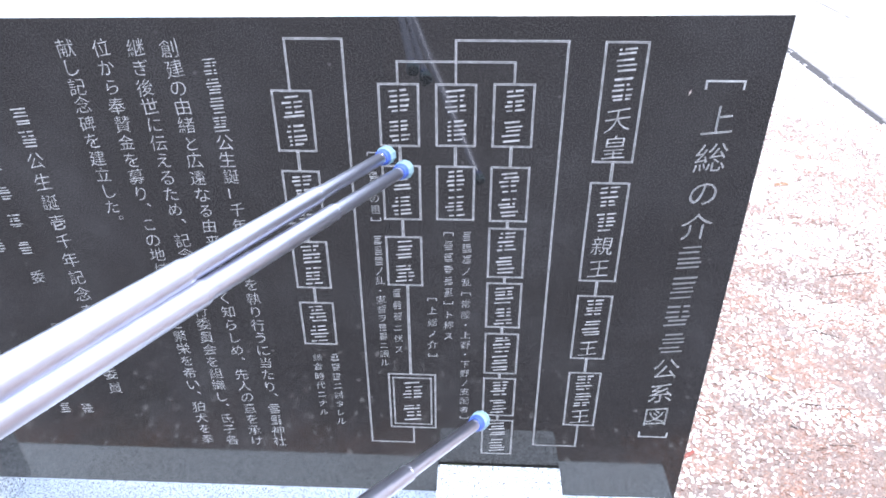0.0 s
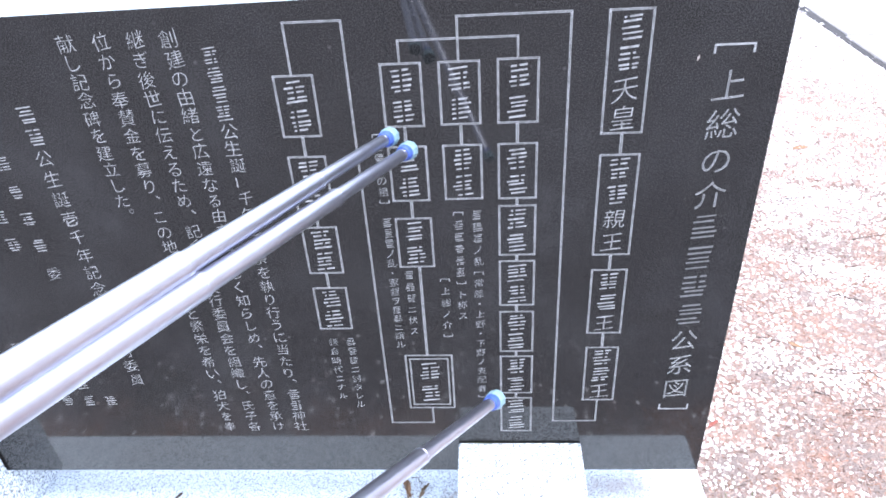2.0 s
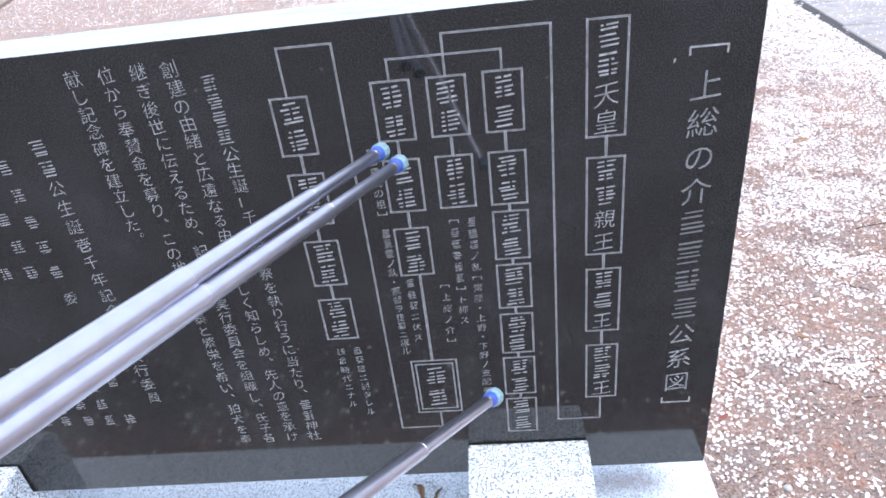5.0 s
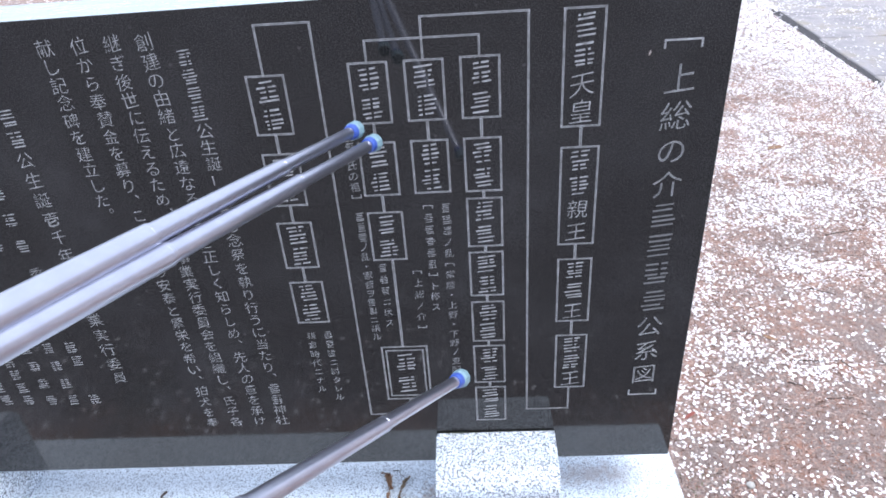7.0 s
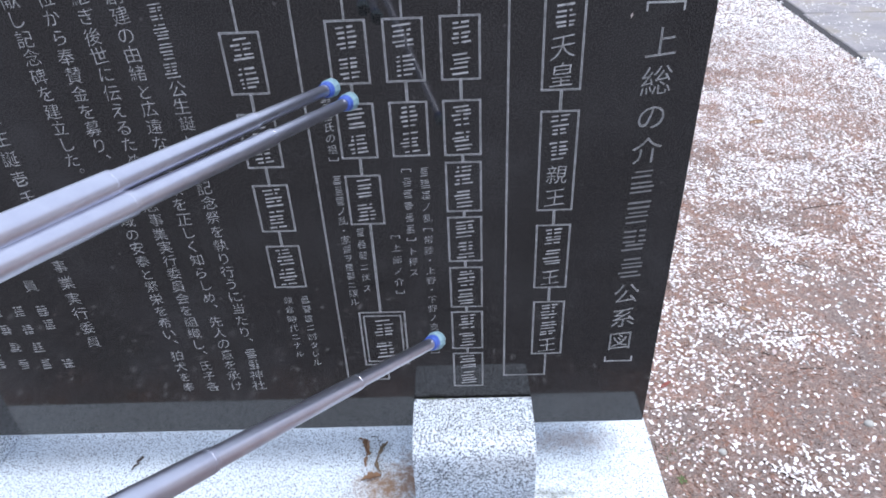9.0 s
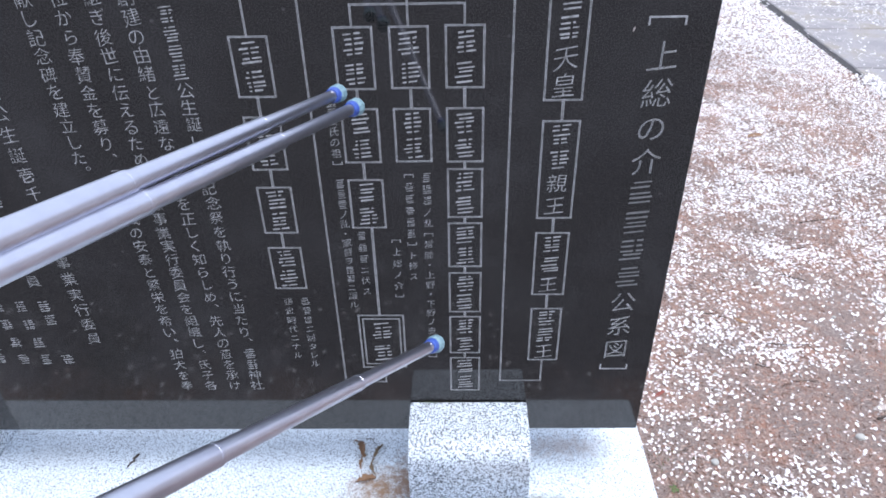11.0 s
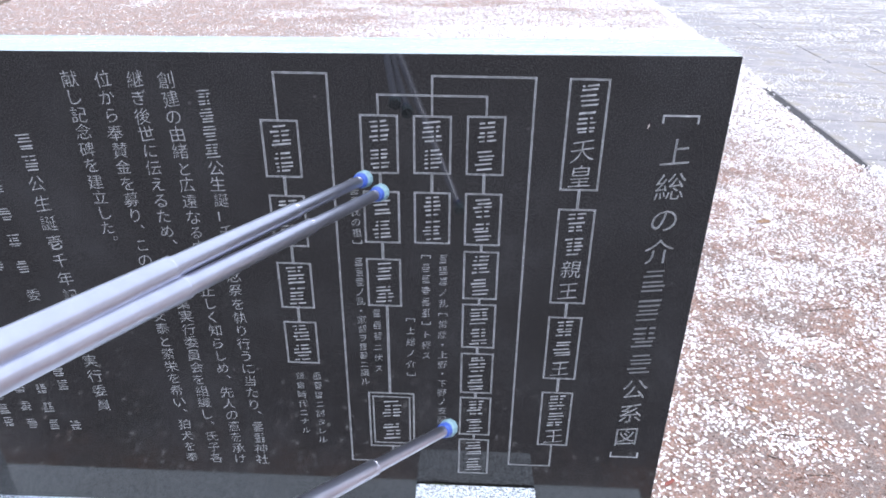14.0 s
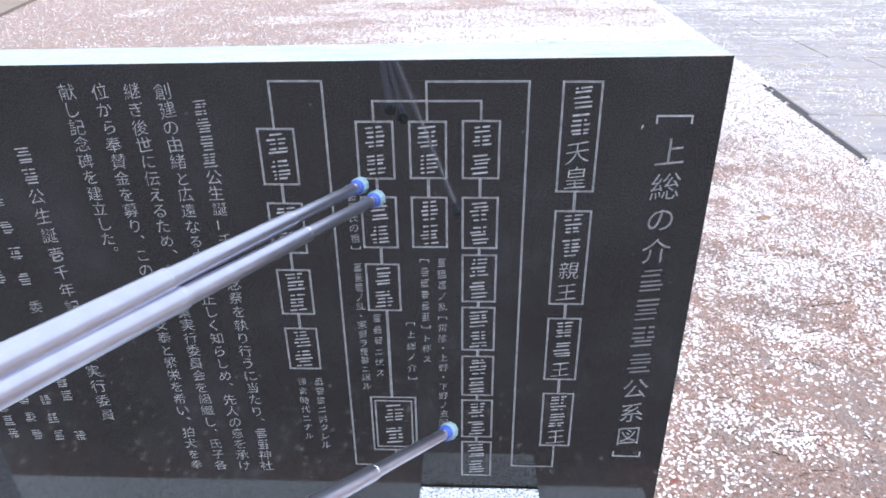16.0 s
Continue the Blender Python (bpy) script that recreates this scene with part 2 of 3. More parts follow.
def lathe(bm, axis_from, axis_to, rings, sides=20, phase=0.0, smooth=True):
    """rings: (share of the way, radius) pairs along the axis."""
    a, b = Vector(axis_from), Vector(axis_to)
    q = (b - a).to_track_quat("Z", "Y")
    loops = []
    for s, r in rings:
        c = a.lerp(b, s)
        loops.append([bm.verts.new(c + q @ Vector((r * math.cos(phase + math.tau * k / sides), r * math.sin(phase + math.tau * k / sides), 0))) for k in range(sides)])
    for u, w in zip(loops, loops[1:]):
        for k in range(sides):
            f = bm.faces.new((u[k], u[(k + 1) % sides], w[(k + 1) % sides], w[k]))
            f.smooth = smooth
            f.edges[0].smooth = f.edges[2].smooth = False
    bm.faces.new(list(reversed(loops[0])))
    bm.faces.new(loops[-1])
    return bm


def tri_mesh(name, verts, faces, mat):
    """A mesh from arrays: verts (n, 3), faces (m, 4)."""
    me = bpy.data.meshes.new(name)
    n, k = faces.shape
    me.vertices.add(len(verts))
    me.vertices.foreach_set("co", verts.astype(np.float32).ravel())
    me.loops.add(n * k)
    me.loops.foreach_set("vertex_index", faces.astype(np.int32).ravel())
    me.polygons.add(n)
    me.polygons.foreach_set("loop_start", np.arange(0, n * k, k, dtype=np.int32))
    me.update(calc_edges=True)
    me.materials.append(mat)
    return me


# ---- ground, pavement, kerb ----
bm = bmesh.new()
rings = [0.0] + [2.5 * 1.5 ** k for k in range(17)]
loops = [[bm.verts.new((0, 0, 0))]]
for r in rings[1:]:
    loops.append([bm.verts.new((r * math.cos(math.tau * k / 64), r * math.sin(math.tau * k / 64), 0)) for k in range(64)])
for k in range(64):
    bm.faces.new((loops[0][0], loops[1][k], loops[1][(k + 1) % 64]))
for u, w in zip(loops[1:], loops[2:]):
    for k in range(64):
        bm.faces.new((u[k], w[k], w[(k + 1) % 64], u[(k + 1) % 64]))
ground = part("ground", bm, SOIL)
tagged(ground, "reddish-brown bare soil strewn with fallen blossom petals", "ground", kind="structure")

PAVE = Matrix.Translation((2.077, 0, 0)) @ Matrix.Rotation(radians(-3.55), 4, "Z")
bm = bmesh.new()
box(bm, 0.03, 7.5, -2.6, 20.5, -0.05, 0.004)
# the open joint beside the edge stones, silted up elsewhere
box(bm, -0.034, 0.0299, 3.33, 5.40, -0.05, 0.004)
box(bm, -0.006, 0.0299, 5.402, 6.1, -0.05, 0.004)
pavement = part("pavement", bm, mat_plain("pavement_bed", (0.05, 0.047, 0.05), 0.9))
pavement.matrix_world = PAVE
tagged(pavement, "grey stone flagstone path with petals lying on it", "pavement", kind="structure")

bm = bmesh.new()
kerb_line = [(-7.45, 8.4), (-8.05, 10.15), (-8.6, 11.85), (-9.6, 15.0)]
for (xa, ya), (xb, yb) in zip(kerb_line, kerb_line[1:]):
    d = Vector((xb - xa, yb - ya, 0)).normalized()
    nrm = Vector((-d.y, d.x, 0))
    p0, p1 = Vector((xa, ya, 0)) + d * 0.01, Vector((xb, yb, 0)) - d * 0.01
    vs = [bm.verts.new(p + nrm * o + Vector((0, 0, z))) for p in (p0, p1) for o, z in ((0, -0.05), (0.55, -0.05), (0.55, 0.05), (0, 0.05))]
    for f in ((0, 1, 2, 3), (7, 6, 5, 4), (0, 4, 5, 1), (1, 5, 6, 2), (2, 6, 7, 3), (3, 7, 4, 0)):
        bm.faces.new([vs[i] for i in f])
kerb = part("kerb", bm, KERB)
tagged(kerb, "low weathered brown edging along the soil", "kerb", kind="structure")

# ---- monument ----
SLAB_L, SLAB_T, SLAB_LOW, SLAB_TOP = -1.846, 0.128, 0.4485, 1.35
PLINTH_Z = 0.31
FOOT_RUN = 0.004

bm = box(bmesh.new(), -1.90, 0.052, -0.215, 0.345, -0.03, PLINTH_Z)
bevel_all(bm, 0.006)
plinth = part("plinth", bm, PLINTH_GRANITE)
tagged(plinth, "speckled white granite plinth under the monument slab", "plinth")

bm = box(bmesh.new(), SLAB_L, 0.0, 0.0, SLAB_T, SLAB_LOW, SLAB_TOP)
bevel_all(bm, 0.0005, 1)
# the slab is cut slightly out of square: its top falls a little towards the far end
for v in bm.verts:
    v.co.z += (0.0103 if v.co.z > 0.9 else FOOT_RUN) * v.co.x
# the top face takes the paler material with the painted sky sheen
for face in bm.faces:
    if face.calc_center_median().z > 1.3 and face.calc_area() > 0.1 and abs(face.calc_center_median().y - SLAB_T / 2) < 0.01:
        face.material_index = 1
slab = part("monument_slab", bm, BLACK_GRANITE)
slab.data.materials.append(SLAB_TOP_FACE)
tagged(slab, "polished black granite memorial slab engraved with a family tree", "monument")


def support_block(x):
    """A granite block with a slot that holds the slab."""
    low = SLAB_LOW + FOOT_RUN * x - 0.0004
    g = 0.0035
    prof = [(-0.124, PLINTH_Z), (SLAB_T + 0.095, PLINTH_Z), (SLAB_T + 0.095, 0.525), (SLAB_T + g, 0.525), (SLAB_T + g, low), (-g, low), (-g, 0.526)] + [(-0.082 - 0.040 * math.sin(radians(a)), 0.478 + 0.040 * math.cos(radians(a))) for a in (0, 15, 30, 45, 60, 75, 90)]
    b = bmesh.new()
    two = [[b.verts.new((xx, y, z)) for y, z in prof] for xx in (-0.115, 0.115)]
    b.faces.new(two[0])
    b.faces.new(list(reversed(two[1])))
    n = len(prof)
    for k in range(n):
        b.faces.new((two[0][k], two[1][k], two[1][(k + 1) % n], two[0][(k + 1) % n]))
    bmesh.ops.recalc_face_normals(b, faces=b.faces)
    ends = [e for e in b.edges if abs(e.verts[0].co.x - e.verts[1].co.x) < 1e-6]
    bmesh.ops.bevel(b, geom=ends, offset=0.003, segments=2, affect="EDGES", profile=0.5, clamp_overlap=True)
    for f in b.faces:
        f.smooth = f.calc_center_median().y < -0.07 and abs(f.normal.x) < 0.3
    ob = part("support_block", b, WHITE_GRANITE)
    ob.location.x = x
    return tagged(ob, "speckled white granite block holding the black slab", "support block", group="blocks under the slab")


for block_x in (-0.341, -1.505):
    support_block(block_x)

# ---- inscription ----
FACE = -0.0006
glyphs = {}
hand = random.Random(5)


def glyph(ch):
    """Flat triangles of one character, centred on its square of side 1."""
    if ch not in glyphs:
        cu = bpy.data.curves.new("glyph", "FONT")
        cu.body, cu.size, cu.resolution_u, cu.offset = ch, 1.0, 3, -0.013
        ob = new("glyph", cu)
        bpy.context.view_layer.update()
        me = bpy.data.meshes.new_from_object(ob.evaluated_get(bpy.context.evaluated_depsgraph_get()))
        vs = [(v.co.x - 0.5, v.co.y - 0.38) for v in me.vertices]
        if ch in "、。":
            vs = [(x + 0.62, y + 0.55) for x, y in vs]
        glyphs[ch] = (vs, [tuple(p.vertices) for p in me.polygons])
        bpy.data.objects.remove(ob)
        bpy.data.meshes.remove(me)
        bpy.data.curves.remove(cu)
    return glyphs[ch]


def rect(bm, x0, x1, z0, z1):
    bm.faces.new([bm.verts.new((x, FACE, z)) for x, z in ((x0, z0), (x1, z0), (x1, z1), (x0, z1))])


def put_char(bm, ch, x, z, size, uneven=1.0):
    """One character; '#' stands for a stack of plain bars in a name's place."""
    if ch == " ":
        return
    if ch == "#":
        split = hand.choice((None, -0.12, 0.0, 0.1))
        for k in (-0.38, -0.19, 0.0, 0.19, 0.38):
            k += hand.uniform(-0.03, 0.03)
            runs = [(-hand.uniform(0.24, 0.42), hand.uniform(0.24, 0.42))]
            if split is not None and hand.random() < 0.7:
                runs = [(runs[0][0], split - 0.05), (split + 0.05, runs[0][1])]
            for a, b_ in runs:
                t = hand.uniform(0.028, 0.042)
                rise = 0.11
                bm.faces.new([bm.verts.new((x + p * size, FACE, z + (k + rise * p + q) * size)) for p, q in ((a, -t), (b_, -t), (b_, t), (a, t))])
        return
    if ch in "[]":
        up = 1 if ch == "[" else -1
        t, w, h = 0.07 * size, 0.45 * size, 0.28 * size * up
        rect(bm, x - w, x + w, *sorted((z, z + t * up)))
        for sx in (-1, 1):
            rect(bm, *sorted((x + sx * w, x + sx * (w - t))), *sorted((z, z - h)))
        return
    vs, fs = glyph(ch)
    tilt, big = uneven * hand.uniform(-0.035, 0.035), size * (1 + uneven * hand.uniform(-0.06, 0.05))
    x, z = x + uneven * size * hand.uniform(-0.03, 0.03), z + uneven * size * hand.uniform(-0.02, 0.02)
    p1, p2, sway = hand.uniform(0, 6.28), hand.uniform(0, 6.28), 0.022 * uneven
    vs = [(a + sway * math.sin(4.5 * b + p1) + 0.006 * uneven * math.sin(31 * b + p2), b + sway * math.sin(4.5 * a + p2) + 0.006 * uneven * math.sin(29 * a + p1)) for a, b in vs]
    made = [bm.verts.new((x + big * (a - tilt * b), FACE, z + big * (b + (tilt + 0.115) * a))) for a, b in vs]
    for f in fs:
        bm.faces.new([made[i] for i in f])


def column(name, text, x, z_top, z_low, size, label="", uneven=1.0):
    """A column of characters from top to bottom."""
    b = bmesh.new()
    step = (z_top - z_low) / max(1, len(text) - 1)
    for k, ch in enumerate(text):
        z = z_top - k * step
        put_char(b, ch, x - 0.0165 * (z - 0.81) * min(1, max(0, (-0.70 - x) / 0.1)), z, size, uneven)
    return part(name, b, ENGRAVED, slab, label)


def stroke(bm, pts, w=0.003):
    """A bent line: level runs cover the corners, upright runs stop short of them."""
    for (xa, za), (xb, zb) in zip(pts, pts[1:]):
        if abs(za - zb) < 1e-6:
            rect(bm, min(xa, xb) - w / 2, max(xa, xb) + w / 2, za - w / 2, za + w / 2)
        else:
            rect(bm, xa - w / 2, xa + w / 2, min(za, zb) + w / 2, max(za, zb) - w / 2)


def frame_lines(bm, x0, x1, z0, z1, w=0.003):
    rect(bm, x0, x1, z1 - w, z1)
    rect(bm, x0, x1, z0, z0 + w)
    rect(bm, x0, x0 + w, z0 + w, z1 - w)
    rect(bm, x1 - w, x1, z0 + w, z1 - w)


def cut_shade(bm, parent):
    """Groove shade painted as colour: each strip narrowed, dulled and laid over bright flanks."""
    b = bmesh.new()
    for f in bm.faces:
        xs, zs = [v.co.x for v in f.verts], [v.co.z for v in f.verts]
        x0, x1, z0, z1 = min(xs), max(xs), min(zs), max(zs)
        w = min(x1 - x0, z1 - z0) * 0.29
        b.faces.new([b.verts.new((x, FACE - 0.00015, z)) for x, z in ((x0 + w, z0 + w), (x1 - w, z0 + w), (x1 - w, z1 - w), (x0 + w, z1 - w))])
    return part("cut_shade", b, ENGRAVED_SHADE, parent)


def line_part(name, bm):
    core = bm.copy()
    ob = part(name, bm, ENGRAVED, slab)
    cut_shade(core, ob)
    core.free()
    return ob


def name_box(text, x0, x1, z1, z0, size=0.037, inner=False):
    b = bmesh.new()
    frame_lines(b, x0, x1, z0, z1)
    if inner:
        frame_lines(b, x0 + 0.0075, x1 - 0.0075, z0 + 0.0085, z1 - 0.0085, 0.0027)
    fr = line_part("name_frame", b)
    b = bmesh.new()
    n = len(text)
    pad = 0.012 if inner else 0.003
    hgt = (z1 - z0 - 2 * pad) / n
    for k, ch in enumerate(text):
        put_char(b, ch, (x0 + x1) / 2, z1 - pad - hgt * (k + 0.5), size)
    part("name_bars", b, ENGRAVED, fr)


W = 0.057
for x, rows in ((-0.682, ((1.247, 1.156), (1.127, 1.037), (1.008, 0.920), (0.893, 0.805))),
                (-0.534, ((1.258, 1.166), (1.138, 1.048), (1.020, 0.929))),
                (-0.455, ((1.258, 1.167), (1.138, 1.049))),
                (-0.376, ((1.259, 1.167), (1.138, 1.048), (1.038, 0.948), (0.939, 0.850), (0.839, 0.751), (0.742, 0.653), (0.643, 0.556)))):
    for top, low in rows:
        name_box("##", x, x + W, top, low)
name_box("##天皇", -0.233, -0.175, 1.316, 1.146)
name_box("##親王", -0.232, -0.174, 1.116, 0.945)
name_box("##王", -0.231, -0.174, 0.919, 0.789)
name_box("##王", -0.230, -0.174, 0.760, 0.635)
name_box("##", -0.542, -0.458, 0.746, 0.617, 0.043, True)

# lines between the boxes
b = bmesh.new()
for pts in (((-0.203, 0.637), (-0.203, 0.583), (-0.280, 0.583), (-0.280, 1.315), (-0.427, 1.315), (-0.427, 1.287)), ((-0.427, 1.287), (-0.427, 1.256)),
            ((-0.506, 1.256), (-0.506, 1.287), (-0.348, 1.287), (-0.348, 1.257)),
            ((-0.500, 0.619), (-0.500, 0.580), (-0.578, 0.580), (-0.578, 1.316), (-0.655, 1.316), (-0.655, 1.245))):
    stroke(b, pts)
line_part("descent_line", b)
for x, gaps in ((-0.654, ((1.156, 1.127), (1.037, 1.008), (0.920, 0.893))), (-0.506, ((1.166, 1.138), (1.048, 1.020))), (-0.502, ((0.929, 0.746),)),
                (-0.427, ((1.167, 1.138),)), (-0.348, ((1.167, 1.138), (1.048, 1.038), (0.948, 0.939), (0.850, 0.839), (0.751, 0.742), (0.653, 0.643))),
                (-0.203, ((1.146, 1.116), (0.945, 0.919), (0.789, 0.760)))):
    for za, zb in gaps:
        b = bmesh.new()
        rect(b, x - 0.0021, x + 0.0021, zb, za)
        line_part("link_line", b)

title = column("title", "上総の介####公系図", -0.068, 1.211, 0.663, 0.047, "large engraved title column", 0.0)
# title fill darkened for shade in its cuts, edges outlined brighter as if lit
title.data.materials[0] = ENGRAVED_SHADE
b = bmesh.new()
for k, ch in enumerate("上総の介    公系図"):
    if ch == " ":
        continue
    cu = bpy.data.curves.new("rim", "FONT")
    cu.body, cu.size, cu.resolution_u, cu.fill_mode, cu.bevel_depth, cu.bevel_resolution, cu.offset = ch, 1.0, 3, "NONE", 0.008, 0, -0.016
    ob = new("rim", cu)
    bpy.context.view_layer.update()
    me = bpy.data.meshes.new_from_object(ob.evaluated_get(bpy.context.evaluated_depsgraph_get()))
    zc = 1.211 - k * 0.0548
    made = [b.verts.new((-0.068 + 0.047 * (v.co.x - 0.5), FACE - 0.0002 - 0.047 * v.co.z, zc + 0.047 * (v.co.y - 0.38 + 0.115 * (v.co.x - 0.5)))) for v in me.vertices]
    for p in me.polygons:
        if len(set(p.vertices)) > 2:
            b.faces.new([made[i] for i in p.vertices])
    bpy.data.objects.remove(ob)
    bpy.data.meshes.remove(me)
    bpy.data.curves.remove(cu)
part("lit_stroke_rim", b, ENGRAVED, title)
b = bmesh.new()
stroke(b, ((-0.094, 1.252), (-0.094, 1.265), (-0.044, 1.265), (-0.044, 1.252)), 0.0028)
stroke(b, ((-0.091, 0.626), (-0.091, 0.613), (-0.042, 0.613), (-0.042, 0.626)), 0.0028)
part("title_bracket", b, ENGRAVED, slab)
BODY = 0.0262
column("text_column", "####公生誕1千年記念祭を執り行うに当たり、##神社", -0.756, 1.278, 0.571, BODY)
column("text_column", "創建の由緒と広遠なる由来を正しく知らしめ、先人の意を承け", -0.803, 1.302, 0.571, BODY)
column("text_column", "継ぎ後世に伝えるため、記念事業実行委員会を組織し、氏子各", -0.850, 1.302, 0.571, BODY)
column("text_column", "位から奉賛金を募り、この地域の安泰と繁栄を希い、狛犬を奉", -0.897, 1.302, 0.571, BODY)
column("text_column", "献し記念碑を建立した。", -0.947, 1.301, 1.035, BODY)
column("text_column", "##公生誕壱千年記念事業実行委員", -1.043, 1.203, 0.692, 0.029)
column("text_column", "委員", -1.109, 0.930, 0.824, 0.026)
SMALL = 0.0172
column("note_column", "[##氏の祖]", -0.5465, 1.156, 1.047, SMALL)
column("note_column", "###ノ乱・家督ヲ##ニ譲ル", -0.546, 1.012, 0.770, SMALL)
column("note_column", "###ニ伏ス", -0.520, 0.914, 0.799, SMALL)
column("note_column", "###ニ討タレル", -0.6325, 0.777, 0.628, 0.018)
column("note_column", "鎌倉時代ニナル", -0.663, 0.777, 0.650, 0.018)
column("note_column", "###ノ乱[常陸・上野・下野ノ支配者]", -0.408, 1.022, 0.645, SMALL)
column("note_column", "[#####]ト称ス", -0.4365, 1.027, 0.831, SMALL)
column("note_column", "[上総ノ介]", -0.463, 0.905, 0.787, SMALL)
# names in the committee list stand as plain bars
for x, text, top, low in ((-1.110, "##  #", 0.768, 0.640), (-1.152, "####", 0.768, 0.640), (-1.195, "####", 0.768, 0.641), (-1.240, "#####", 0.770, 0.642),
                          (-1.284, "#####", 0.772, 0.644), (-1.328, "####", 0.772, 0.645), (-1.372, "####", 0.772, 0.645),
                          (-1.110, "#####", 1.177, 0.985), (-1.154, "####", 1.140, 0.987), (-1.198, "####", 1.140, 0.988), (-1.242, "####", 1.140, 0.988)):
    column("list_bars", text, x, top, low, 0.0255)

# ---- camera stand ----
HUB = Vector((-0.681, -1.1, 1.416))
stand = new("camera_stand")
stand.location = (HUB.x, HUB.y, 0)
tagged(stand, "folding stand with three lavender metal tube legs swung forward", "camera stand")


def stand_part(name, bm, mat, parent, label=""):
    ob = part(name, bm, mat, parent, label)
    if parent is stand:
        ob.matrix_parent_inverse = Matrix.Translation((-HUB.x, -HUB.y, 0))
    return ob


bm = lathe(bmesh.new(), (HUB.x, HUB.y, 0.012), (HUB.x, HUB.y, HUB.z - 0.02), [(0, 0.0062), (0.33, 0.0062), (0.331, 0.0052), (0.66, 0.0052), (0.661, 0.0044), (1, 0.0044)], 16)
stand_part("centre_pole", bm, PALE_PLASTIC, stand)
bm = lathe(bmesh.new(), (HUB.x, HUB.y, 0), (HUB.x, HUB.y, 0.02), [(0, 0.03), (0.5, 0.03), (0.8, 0.02), (1, 0.012)], 24)
stand_part("foot", bm, DARK_PLASTIC, stand)
bm = lathe(bmesh.new(), (HUB.x, HUB.y, HUB.z - 0.03), (HUB.x, HUB.y, HUB.z + 0.025), [(0, 0.014), (0.15, 0.024), (0.85, 0.024), (1, 0.018)], 20)
stand_part("hub", bm, PALE_PLASTIC, stand)


def leg(base, tip):
    base, tip = Vector(base), Vector(tip)
    full = (tip - base).length
    d = (tip - base) / full
    cap_len, col_len, sec = 0.0170, 0.0085, 0.235
    end = full - cap_len - col_len
    radii = (0.0100, 0.0089, 0.0078, 0.0066)
    cuts = [0.0, max(0.02, end - 2.9 * sec), max(0.04, end - 1.6 * sec), end - 0.75 * sec, end]
    root = None
    for k, r in enumerate(radii):
        a, b_ = cuts[k], cuts[k + 1]
        if b_ - a < 0.01:
            continue
        L = b_ - a
        rings = [(0, r), (1 - 0.0058 / L, r), (1 - 0.0056 / L, r * 0.975), (1 - 0.0052 / L, r * 0.975), (1 - 0.0050 / L, r), (1 - 0.0012 / L, r), (1, r * 0.90)]
        o = stand_part("leg" if root is None else "tube_section", lathe(bmesh.new(), base + d * a, base + d * b_, rings, 24), TUBE, stand if root is None else root)
        root = root or o
    a = base + d * end
    stand_part("collar", lathe(bmesh.new(), a, a + d * col_len, [(0, 0.0074), (0.25, 0.0086), (1, 0.0095)], 24), COLLAR, root, "blue plastic collar")
    a = a + d * col_len
    stand_part("tip_cap", lathe(bmesh.new(), a, a + d * cap_len, [(0, 0.0092), (0.07, 0.0102), (0.16, 0.0102), (0.2, 0.0094), (0.27, 0.0094), (0.31, 0.0104), (0.40, 0.0104), (0.401, 0.0110), (0.88, 0.0110), (1, 0.0094)], 10, 0.2, False), CAP, root, "pale blue faceted rubber cap")


leg((-0.6757, -1.1000, 1.4216), (-0.5003, -0.1743, 1.2258))
leg((-0.6866, -1.1000, 1.4110), (-0.4797, -0.1777, 1.2097))
leg((-0.6981, -1.0917, 1.4092), (-0.3854, -0.3253, 0.9627))

# ---- litter on the ground ----
def twig(pts, r, label="thin dark dry twig lying among petals", mat=None):
    b = bmesh.new()
    rnd = random.Random(int(pts[0][0] * 1000))
    path = []
    for (p, q) in zip(pts, pts[1:]):
        for k in range(4):
            path.append(Vector(p).lerp(Vector(q), k / 4) + Vector((rnd.uniform(-1, 1), rnd.uniform(-1, 1), 0)) * 0.006)
    path.append(Vector(pts[-1]))
    loops_ = []
    for k, p in enumerate(path):
        t = (path[min(k + 1, len(path) - 1)] - path[max(k - 1, 0)]).to_track_quat("Z", "Y")
        rr = 0.72 * r * (1 - 0.6 * k / len(path))
        loops_.append([b.verts.new(p + t @ Vector((rr * math.cos(a), rr * math.sin(a), 0))) for a in (0, 1.257, 2.513, 3.77, 5.027)])
    for u, w in zip(loops_, loops_[1:]):
        for k in range(5):
            f = b.faces.new((u[k], u[(k + 1) % 5], w[(k + 1) % 5], w[k]))
            f.smooth = True
    b.faces.new(list(reversed(loops_[0])))
    b.faces.new(loops_[-1])
    ob = part("twig", b, mat or TWIG)
    return tagged(ob, label, "twig")


for a, c, r in (((0.959, 1.899), (1.089, 1.908), 0.004), ((1.097, 1.539), (1.284, 1.575), 0.004), ((0.871, 1.155), (0.947, 1.115), 0.004),
                ((0.637, 0.764), (0.801, 0.760), 0.0035), ((0.803, 0.757), (0.812, 0.705), 0.0028), ((0.587, 0.659), (0.631, 0.650), 0.003),
                ((0.999, 1.341), (1.081, 1.346), 0.003), ((0.674, 0.593), (0.758, 0.591), 0.003), ((0.513, 0.927), (0.583, 0.901), 0.003), ((0.358, 0.830), (0.379, 0.803), 0.003),
                ((0.44, 0.25), (0.53, 0.15), 0.004), ((0.86, 0.43), (0.94, 0.47), 0.006)):
    twig(((*a, r * 0.8), (*c, r * 0.6)), r)
twig(((-0.567, 0.092, PLINTH_Z + 0.001), (-0.544, 0.073, PLINTH_Z + 0.001)), 0.0012, "tiny dry twig lying on the granite plinth")
